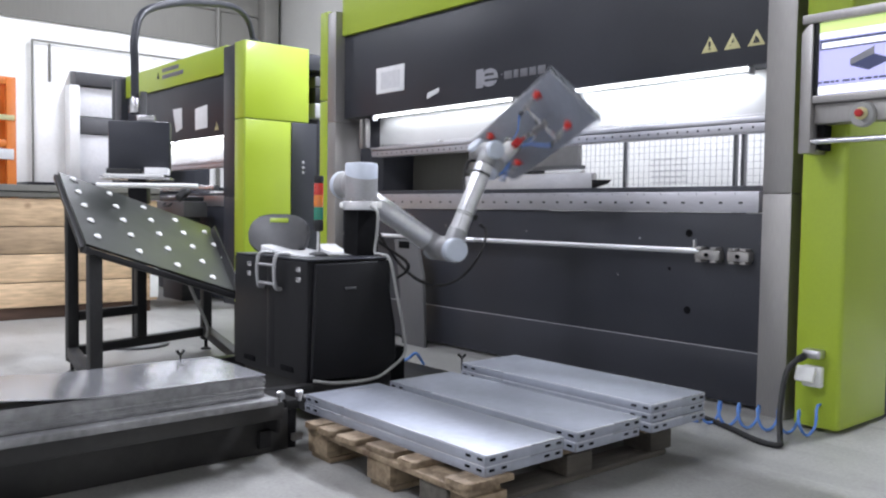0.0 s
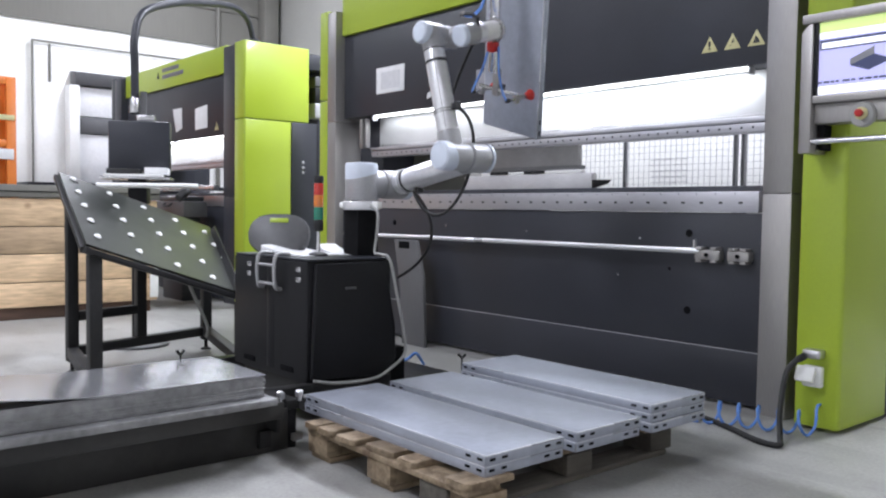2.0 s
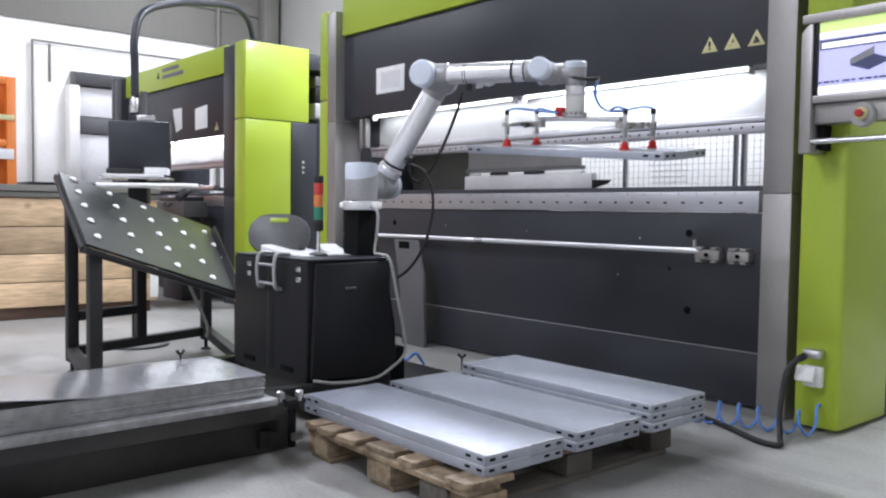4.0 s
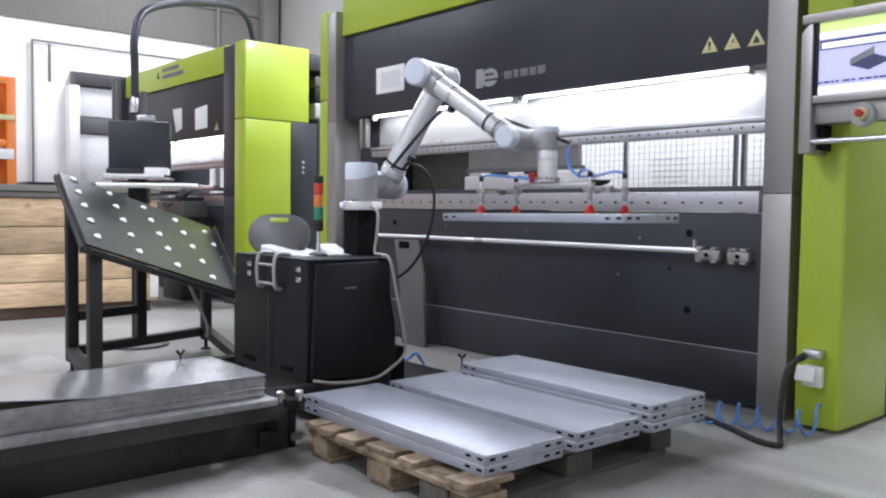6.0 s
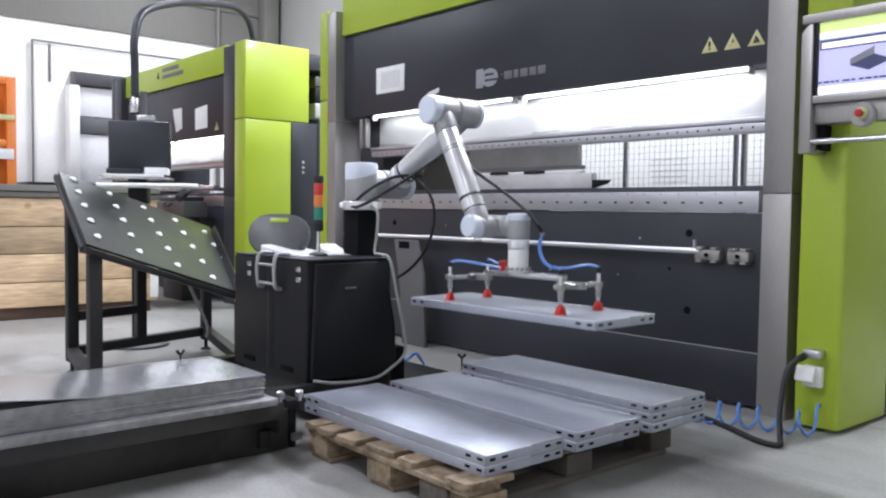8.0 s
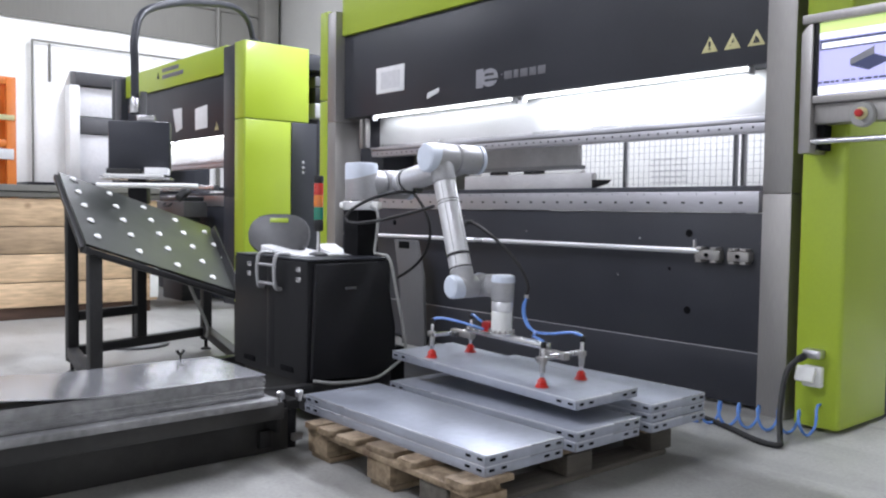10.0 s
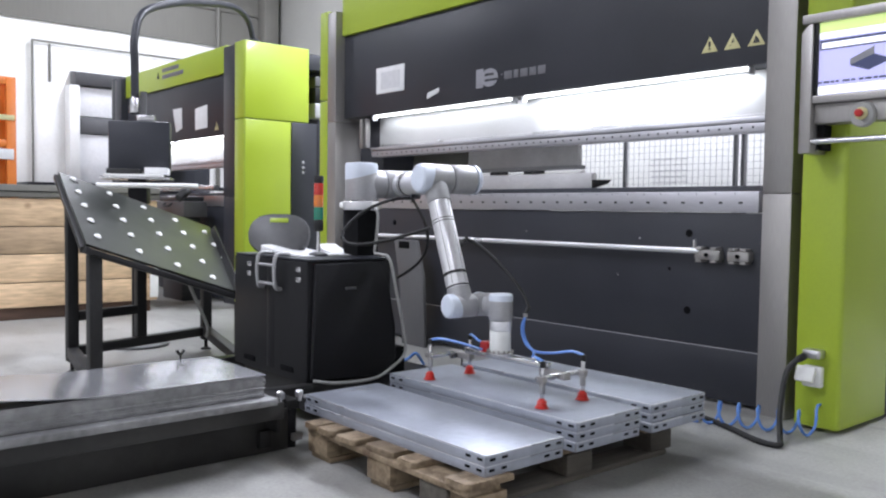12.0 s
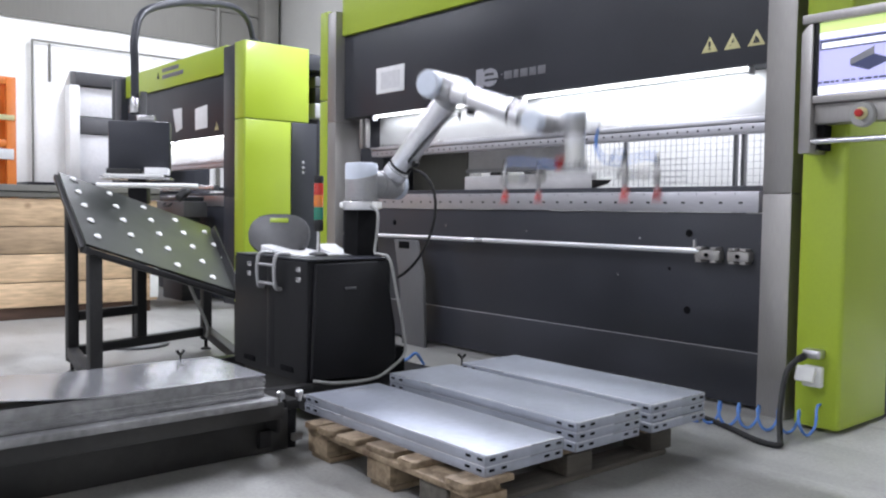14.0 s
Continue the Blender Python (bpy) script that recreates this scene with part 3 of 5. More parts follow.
def control_panel():
    c = thing("control_panel", (-1.5, 3.52, 1.24), "steel-framed machine control screen on a lime cover", "control panel")
    y = 3.50
    part("frame_post", prism([(-1.735, 1.235), (-1.685, 1.235), (-1.685, 1.783), (-1.702, 1.783), (-1.735, 1.75)], "y", y + 0.001, y + 0.15, 0.004), "steel", c, "polished steel frame post")
    part("frame_top", box(-1.735, -1.1, y, y + 0.15, 1.785, 1.825, 0.006), "steel", c)
    part("frame_bottom", box(-1.684, -1.1, y + 0.005, y + 0.13, 1.445, 1.478, 0.004), "steel", c)
    part("handle_bar", rod((-1.69, y + 0.02, 1.285), (-1.1, y + 0.02, 1.285), 0.013, seg=14), "aluminium", c, "polished steel handle bar")
    part("button_panel", box(-1.684, -1.1, y + 0.03, y + 0.12, 1.36, 1.444, 0.004), "steel", c)
    part("bezel", box(-1.684, -1.668, y + 0.012, y + 0.11, 1.479, 1.784, 0.002), "black", c, "black screen bezel")
    part("inner_bracket", box(-1.684, -1.655, y + 0.06, y + 0.14, 1.25, 1.359, 0.003), "matte_black", c, "black handle bracket")
    part("mount", box(-1.6, -1.2, y + 0.131, 3.658, 1.40, 1.75, 0.004), "charcoal", c)
    s = part("screen", box(-1.667, -1.1, y + 0.02, y + 0.1, 1.48, 1.784, 0.003), "screen_blue", c, "glowing lilac screen with a bent part drawing")
    q = y + 0.0195
    part("screen_header", box(-1.665, -1.1, q - 0.001, q, 1.742, 1.784, 0), "screen_lime", s, smooth=False)
    part("screen_bar", box(-1.665, -1.1, q - 0.001, q, 1.716, 1.740, 0), "screen_white", s, smooth=False)
    part("screen_frame", box(-1.662, -1.1, q - 0.002, q - 0.001, 1.699, 1.709, 0), "screen_dark", s, smooth=False)
    part("screen_frame", box(-1.662, -1.1, q - 0.002, q - 0.001, 1.668, 1.674, 0), "screen_dark", s, smooth=False)
    part("screen_frame", box(-1.662, -1.655, q - 0.002, q - 0.001, 1.674, 1.699, 0), "screen_dark", s, smooth=False)
    part("screen_field", box(-1.654, -1.1, q - 0.001, q, 1.675, 1.698, 0), "screen_white", s, smooth=False)
    part("drawn_part", prism([(-1.535, 1.592), (-1.46, 1.565), (-1.37, 1.60), (-1.44, 1.628)], "y", q - 0.002, q), "screen_dark", s, smooth=False)
    part("drawn_flange", prism([(-1.535, 1.592), (-1.44, 1.628), (-1.44, 1.66), (-1.535, 1.618)], "y", q - 0.001, q), "print_grey", s, smooth=False)
    part("screen_footer", box(-1.665, -1.1, q - 0.001, q, 1.482, 1.515, 0), "screen_white", s, smooth=False)
    x = -1.665
    random.seed(4)
    for k in range(14):
        w = random.uniform(0.012, 0.03)
        part("text_bar", box(x, x + w, q - 0.002, q, 1.528, 1.536, 0), "screen_dark", s, smooth=False)
        x += w + random.choice((0.006, 0.006, 0.016))
    e = part("stop_housing", lathe([(0.052, 0), (0.052, 0.02), (0.046, 0.026)], pose(-1.475, y + 0.03, 1.385, 90, 0, 0)), "grey_cable", c)
    part("stop_ring", lathe([(0.026, 0), (0.026, 0.006), (0.022, 0.008)], pose(-1.475, y + 0.0035, 1.388, 90, 0, 0)), "yellow", e)
    part("stop_button", lathe([(0.012, 0), (0.012, 0.012), (0.016, 0.016), (0.016, 0.024), (0.011, 0.030)], pose(-1.475, y - 0.005, 1.388, 90, 0, 0)), "stop_red", e, "red emergency stop button")


def tools_in_opening():
    t = thing("back_gauge", (-4.2, 4.35, 1.1), "grey box-shaped back gauge behind the tools", "back gauge")
    part("body", box(-4.71, -3.622, 4.28, 4.315, 1.283, 1.425, 0.002), "pale_zinc", t)
    part("lower_lip", box(-4.72, -3.60, 4.262, 4.33, 1.255, 1.282, 0.003), "light_grey", t)
    part("foot", box(-4.45, -3.9, 4.27, 4.32, 0.86, 1.254, 0.006), "charcoal", t)
    part("dark_cover", box(-5.4, -4.725, 4.28, 4.31, 1.05, 1.44, 0.004), "wall_grey", t)
    s = thing("bent_tool_block", (-3.85, 3.98, 1.113), "bright steel tool block lying on the bed", "tool block")
    part("body", box(-4.385, -3.235, 3.95, 4.0, 1.113, 1.208, 0.004), "pale_zinc", s)
    part("lip", box(-4.22, -3.32, 3.955, 3.995, 1.209, 1.229, 0.003), "white", s)
    part("clip", box(-4.12, -3.95, 3.945, 3.954, 1.212, 1.228, 0.003), "black", s)
    part("clip", box(-3.80, -3.62, 3.945, 3.954, 1.212, 1.228, 0.003), "black", s)
    part("horn", prism([(-3.234, 1.165), (-3.11, 1.163), (-3.14, 1.14), (-3.234, 1.115)], "y", 3.95, 3.99, 0.003), "black", s)


def brake_tool_box():
    t = thing("tool_case", (-8.3, 3.45, 0), "dark grey tool case on a narrow steel stand", "tool case")
    part("case", box(-8.72, -8.0, 3.42, 3.68, 0.86, 1.02, 0.02), "grey_plastic", t)
    part("lid", box(-8.68, -8.04, 3.44, 3.66, 1.021, 1.07, 0.015), "charcoal", t)
    part("handle", tube([(-8.46, 3.42, 1.0), (-8.44, 3.39, 0.97), (-8.30, 3.39, 0.97), (-8.28, 3.42, 1.0)], 0.01), "rubber", t)
    part("stand", box(-8.6, -8.1, 3.45, 3.65, 0.0, 0.859, 0.01), "charcoal", t)


def second_brake():
    b, bl, br, gr = press_brake(-10.95, -7.17, "lime green and charcoal press brake standing further back", False, (2.315, 2.59), 0.33)
    for x in (-9.17, -8.57):
        part("paper_sheet", prism([(x, 2.06), (x + 0.25, 2.06), (x + 0.26, 1.83), (x + 0.09, 1.80)] if x < -9 else [(x, 2.02), (x + 0.3, 2.04), (x + 0.3, 1.80), (x, 1.79)], "y", 3.7945, 3.7985, 0.001), "paper", b, "white paper notice")
    warning_triangle((-8.05, 3.7985, 1.76), b, 0)
    part("emblem", prism([(-9.57, 2.44), (-9.50, 2.44), (-9.535, 2.52)], "y", 3.771, 3.774), "ink", b, "small dark emblem")
    for k in range(2):
        part("name_bar", box(-9.42, -8.95 + 0.12 * k, 3.771, 3.774, 2.50 - 0.075 * k, 2.545 - 0.075 * k, 0.0005), "name_grey", b)
    for z in (1.42, 1.37, 1.32):
        part("rear_button", lathe([(0.014, 0), (0.014, 0.006), (0.010, 0.009)], pose(-7.174, 4.30, z, 0, 90, 0), 14), "light_grey", b)
    for z0, z1, mat in ((2.20, 2.30, "grey_plastic"), (2.04, 2.19, "black"), (1.88, 2.03, "light_grey")):
        part("valve_block", box(-7.411, -7.245, 4.48, 4.6, z0, z1, 0.01), mat, b, "small valve block behind the cover")
    part("guide_rod", rod((bl + 0.1, 3.7, 1.16), (br - 0.05, 3.7, 1.16), 0.03, seg=14), "aluminium", b, "pale handrail")


# ---------------------------------------------------------------- crate, tilted table, sheet stack, pallet
def timber_crate():
    c = thing("timber_crate", (-7.9, 2.0, 0), "pine plank crate with grey steel lid", "crate")
    z = 0.10
    for k, h in enumerate((0.21, 0.24, 0.23, 0.24)):
        part("plank", box(-7.54, -7.50, 0.9, 2.955, z + 0.004, z + h - 0.004, 0.005), "pine", c)
        part("plank", box(-8.6, -7.545, 2.915, 2.955, z + 0.004, z + h - 0.004, 0.005), "pine", c)
        z += h
    part("corner_wrap", box(-7.499, -7.488, 2.885, 2.962, 0.13, 0.40, 0.003), "white", c, "torn white wrap at the crate corner")
    part("inner_box", box(-8.6, -7.545, 0.9, 2.91, 0.1, 1.0, 0.002), "old_wood", c)
    for x in (-7.58, -8.1, -8.5):
        part("runner", box(x - 0.05, x + 0.06, 0.9, 2.90, 0.0, 0.099, 0.006), "runner_brown", c)
    part("lid", box(-8.65, -7.48, 0.85, 2.975, 1.025, 1.13, 0.008), "wall_grey", c, "grey steel lid")
    part("lid_seam", box(-7.479, -7.475, 0.85, 2.975, 1.07, 1.078, 0), "slot", c, smooth=False)


def tilted_table():
    """A squaring table: a plate that falls towards one corner, on a black frame."""
    t = thing("tilted_ball_table", (-4.7, 1.8, 0), "tilted black ball transfer table on a steel frame", "ball table")
    a, b, c, d = Vector((-5.02, 1.41, 1.155)), Vector((-3.98, 1.235, 0.79)), Vector((-4.20, 2.10, 0.503)), Vector((-5.34, 2.47, 0.83))
    n = (b - a).cross(d - a).normalized()
    bm = bmesh.new()
    lo, hi = [bm.verts.new(p - n * 0.012) for p in (a, b, c, d)], [bm.verts.new(p) for p in (a, b, c, d)]
    bm.faces.new(lo[::-1])
    bm.faces.new(hi)
    for k in range(4):
        bm.faces.new((lo[k], lo[(k + 1) % 4], hi[(k + 1) % 4], hi[k]))
    plate = part("plate", bm, "plate", t, "glossy dark sheet plate")
    si, sj = Vector((0.2095, -0.034, -0.0745)), Vector((-0.0415, 0.217, -0.0785))
    o = Vector((-4.966, 1.469, 1.114))
    first = None
    for i in range(5):
        for j in range(5):
            p = o + si * i + sj * j
            if i == 4 and j == 4:
                continue
            turn = n.to_track_quat("Z", "Y").to_matrix().to_4x4()
            if first is None:
                ball = bmesh.new()
                lathe([(0.019, 0.0), (0.019, 0.004), (0.015, 0.006), (0.012, 0.010), (0.006, 0.0135), (0.002, 0.0145)], None, 16, ball)
                first = new("transfer_ball", finish(ball, "transfer_ball", "white", True))
                first.parent = plate
                first.matrix_basis = Matrix.Translation(p - ORIGIN[t]) @ turn
                tagged(first, "white transfer ball unit")
            else:
                share("transfer_ball", first, plate, Matrix.Translation(p - ORIGIN[t]) @ turn)
    # stop edges along the two low sides
    for p, q in ((d, c),):
        e = (q - p).normalized()
        bm = bmesh.new()
        up = n * 0.05
        out = (e.cross(n)).normalized() * 0.012
        for u in (p + e * 0.12, q):
            for w in (Vector((0, 0, 0)), up):
                for r in (Vector((0, 0, 0)), out):
                    bm.verts.new(u + w + r - n * 0.005)
        bmesh.ops.convex_hull(bm, input=bm.verts[:])
        part("stop_edge", bm, "black", t)
    w = 0.030
    feet = {}
    for key, p in (("a", a), ("b", b), ("c", c), ("d", d)):
        inn = (a + b + c + d) / 4 - p
        x, y = p.x + 0.05 * (1 if inn.x > 0 else -1), p.y + 0.05 * (1 if inn.y > 0 else -1)
        if key == "c":
            x, y = p.x + 0.02, p.y + 0.02
        feet[key] = (x, y)
        z = p.z - 0.055
        part("leg", box(x - w, x + w, y - w, y + w, 0.07, z, 0.004), "black_dusty", t)
        f = part("levelling_foot", rod((x, y, 0.012), (x, y, 0.07), 0.012, seg=12), "black", t)
        part("foot_pad", lathe([(0.035, 0), (0.035, 0.008), (0.015, 0.018)], pose(x, y, 0)), "rubber", f)

    def rail(p, q, z0, z1, wide=0.03):
        p, q = Vector((*p, 0)), Vector((*q, 0))
        e = (q - p).normalized()
        m = Matrix.Translation((p + q) / 2) @ e.to_track_quat("X", "Z").to_matrix().to_4x4()
        k = (q - p).length / 2 - 0.036
        return box(-k, k, -wide, wide, z0, z1, 0.004, m=m)

    for p, q in (("a", "b"), ("a", "d"), ("d", "c"), ("b", "c")):
        part("rail", rail(feet[p], feet[q], 0.10, 0.155), "black_dusty", t)
    m = Vector((*feet["a"], 0)).lerp(Vector((*feet["d"], 0)), 0.47)
    part("leg", box(m.x - 0.03, m.x + 0.03, m.y - w, m.y + w, 0.157, 0.93, 0.004), "black_dusty", t)
    part("rail", rail(feet["a"], (m.x, m.y), 0.30, 0.355, 0.02), "black_dusty", t)

    def brace(p, q):
        p, q = Vector(p), Vector(q)
        m = Matrix.Translation((p + q) / 2) @ (q - p).to_track_quat("X", "Z").to_matrix().to_4x4()
        return box(-(q - p).length / 2, (q - p).length / 2, -0.02, 0.02, -0.03, 0.0, 0.003, m=m)

    for p, q in ((a, b), (b, c), (c, d), (d, a)):
        part("top_rail", brace(p - n * 0.016, q - n * 0.016), "black_dusty", t)
    part("loose_cable", tube([(-4.6, 2.0, 0.52), (-4.62, 2.06, 0.4), (-4.68, 2.15, 0.25), (-4.8, 2.2, 0.17)], 0.01), "grey_cable", t)


def monitor_stand():
    m = thing("monitor_stand", (-5.72, 2.1, 0), "black monitor on a round-footed stand beside the table", "monitor stand")
    x, y = -5.72, 2.1
    part("foot_disc", lathe([(0.22, 0), (0.22, 0.012), (0.20, 0.022), (0.04, 0.028)], pose(x, y, 0), 36), "grey_plastic", m)
    part("pole", rod((x, y, 0.028), (x, y, 1.06), 0.025, seg=16), "black", m)
    turn = pose(x + 0.02, y + 0.03, 0, 0, 0, 62)

    def local(bm):
        bmesh.ops.transform(bm, matrix=turn, verts=bm.verts[:])
        return bm

    part("shelf", local(box(-0.22, 0.22, -0.26, 0.02, 1.142, 1.16, 0.005)), "aluminium", m, "pale shelf")
    part("bracket", local(box(-0.06, 0.06, -0.16, 0.05, 0.98, 1.141, 0.01)), "black", m)
    part("monitor_case", local(box(-0.20, 0.20, -0.06, 0.05, 1.20, 1.545, 0.012)), "charcoal", m, "dark grey monitor housing")
    part("clamp", local(box(-0.02, 0.10, -0.04, 0.04, 1.546, 1.59, 0.008)), "aluminium", m)
    part("keypad", local(box(-0.19, 0.02, -0.20, -0.06, 1.178, 1.215, 0.006)), "rubber", m)
    part("keyboard", local(box(-0.20, 0.17, -0.25, -0.08, 1.161, 1.177, 0.004)), "white", m, "white keyboard")
    part("mouse_pad", local(box(0.05, 0.2, -0.20, -0.06, 1.178, 1.225, 0.006)), "paper", m, "white box on the shelf")
    part("tray_handle", local(rod((-0.24, -0.27, 1.10), (0.40, -0.27, 1.105), 0.016, seg=14, bevel=0.004)), "white", m, "white tray handle")
    part("knob", local(rod((0.27, -0.26, 1.02), (0.33, -0.2, 1.08), 0.03, seg=14, bevel=0.008)), "rubber", m)
    part("cable", local(tube([(0.02, 0.0, 1.55), (0.02, 0, 1.75)], 0.024)), "grey_plastic", m)
    arm = thing("pendant_arm", (-7.0, 3.9, 2.6), "curved dark steel tube carrying the monitor from above", "support arm")
    part("tube", tube([(x, y, 1.59), (x, y, 1.9), (x, y, 2.12), (x - 0.09, y + 0.10, 2.32), (x - 0.42, y + 0.46, 2.50), (x - 0.86, y + 0.95, 2.66), (x - 1.24, y + 1.36, 2.76), (x - 1.46, y + 1.60, 2.72), (x - 1.54, y + 1.70, 2.54)], 0.027, seg=14), "charcoal", arm)
    part("collar", lathe([(0.036, 0), (0.036, 0.09), (0.03, 0.10)], pose(x, y, 1.605)), "aluminium", arm)
    part("foot_plate", lathe([(0.06, 0), (0.06, 0.02), (0.03, 0.04)], pose(x - 1.54, y + 1.70, 2.541)), "charcoal", arm)


def sheet_stack():
    s = thing("sheet_trolley", (-3.0, 0.6, 0), "low black steel trolley frame for sheet blanks", "sheet trolley")
    part("side_beam", box(-2.80, -2.74, -0.5, 1.57, 0.17, 0.235, 0.006), "trolley", s)
    part("side_beam", box(-3.25, -3.19, -0.5, 1.57, 0.17, 0.235, 0.006), "black_dusty", s)
    part("deck", box(-3.26, -2.70, -0.5, 1.52, 0.2355, 0.262, 0.004), "old_steel", s, "worn steel deck edge")
    for y in (-0.3, 0.62, 1.5):
        for x in (-2.95, -3.2):
            part("foot", box(x - 0.035, x + 0.035, y - 0.035, y + 0.035, 0.0, 0.168, 0.004), "black_dusty", s)
    part("skirt", box(-2.90, -2.885, -0.5, 1.668, 0.004, 0.169, 0.003), "trolley", s)
    part("end_plate", box(-3.24, -2.80, 1.571, 1.585, 0.10, 0.235, 0.003), "black_dusty", s)
    part("cross_beam", box(-3.2, -2.86, 1.53, 1.58, 0.03, 0.1, 0.004), "black_dusty", s)
    for x, y in ((-2.83, 1.60), (-2.80, 1.67)):
        part("clamp_screw", lathe([(0.008, 0.0), (0.008, 0.02), (0.014, 0.026), (0.014, 0.036), (0.006, 0.042)], pose(x, y, 0.215), 14), "aluminium", s)
    for y in (0.35, 0.45):
        part("edge_nut", rod((-2.699, y, 0.25), (-2.69, y, 0.25), 0.012, seg=6), "aluminium", s)
    st = thing("sheet_blank_stack", (-3.0, 0.7, 0.262), "stack of bright sheet metal blanks on the trolley", "sheet stack")
    random.seed(11)
    z = 0.263
    for k in range(11):
        dx, dy = random.uniform(-0.004, 0.004), random.uniform(-0.006, 0.006)
        if k > 5:
            dx *= 0.3
        h = 0.0072
        part("blank", box(-3.22 + dx, -2.755 + dx, -0.3 + dy, 1.49 + dy, z, z + h * 0.96, 0.0008, seg=1), "old_steel", st)
        z += h
    # the top blank has sprung up towards its free end
    run = []
    for k in range(37):
        y = -0.3 + 0.05 * k
        lift = 0.115 * max(0.0, 0.9 - y) ** 1.25
        run.append((y if k < 36 else 1.495, z + 0.001 + lift))
    part("top_blank", prism(run + [(y, v + 0.0035) for y, v in reversed(run)], "x", -3.222, -2.752), "sheet", st, "bright bowed top sheet")
    # thumb clamp beside the stack
    cl = thing("wing_clamp", (-3.24, 1.37, 0.2), "small black wing screw at the stack edge", "clamp")
    part("stem", rod((-3.235, 1.37, 0.24), (-3.235, 1.37, 0.365), 0.004, seg=10), "black", cl)
    for s1 in (-1, 1):
        part("wing", rod((-3.235, 1.37, 0.362), (-3.235, 1.37 + 0.016 * s1, 0.382), 0.005, 0.007, seg=10), "rubber", cl)


PANEL = (1.068, 0.362, 0.0348)


def shelf_panel():
    """A folded sheet panel: top, four flanges, returns underneath; its origin is the centre of its underside."""
    L, W, T = PANEL
    p = thing("shelf_panel", (0, 0, 0), "folded galvanised sheet panel with slotted flanges", "metal panel", "folded panels on the pallet")
    bm = box(-L / 2, L / 2, -W / 2, W / 2, T - 0.0025, T, 0.0012)
    part("top_sheet", bm, "zinc", p)
    g = 0.0006
    for s in (-1, 1):
        y0, y1 = sorted((s * W / 2, s * (W / 2 - 0.0025)))
        part("long_flange", box(-L / 2 + 0.003, L / 2 - 0.003, y0, y1, 0, T - 0.0026, 0.0008), "zinc", p)
        x0, x1 = sorted((s * L / 2, s * (L / 2 - 0.0025)))
        part("end_flange", box(x0, x1, -W / 2 + 0.0032, W / 2 - 0.0032, 0, T - 0.0026, 0.0008), "zinc", p)
        # pale rods draw the highlight along the zinc folds
        part("fold", rod((-L / 2 + 0.003, s * (W / 2 - 0.0026), T - 0.0027), (L / 2 - 0.003, s * (W / 2 - 0.0026), T - 0.0027), 0.0032, seg=10), "fold_edge", p)
        part("fold", rod((s * (L / 2 - 0.0026), -W / 2 + 0.003, T - 0.0027), (s * (L / 2 - 0.0026), W / 2 - 0.003, T - 0.0027), 0.0032, seg=10), "fold_edge", p)
        y0, y1 = sorted((s * (W / 2 - 0.003), s * (W / 2 - 0.022)))
        part("return_lip", box(-L / 2 + 0.02, L / 2 - 0.02, y0, y1, 0.0, 0.002, 0), "zinc", p, smooth=False)
    first = None
    q = T * 0.52
    for s in (-1, 1):
        for v in (-1, 1):
            for off in (0.028, 0.082):
                for m in (pose(s * (L / 2 + 0.0004), v * (W / 2 - off), q, 0, 0, 90), pose(s * (L / 2 - off), v * (W / 2 + 0.0004), q)):
                    if first is None:
                        bm = box(-0.012, 0.012, -0.0006, 0.0006, -0.0045, 0.0045, 0)
                        first = part("slot", bm, "slot", p, "dark punched slot", smooth=False)
                        first.matrix_basis = m
                    else:
                        share("slot", first, p, m)
    return p


PANEL_X = -2.35
STACKS = [(1.925, 2), (2.353, 2), (2.777, 3)]


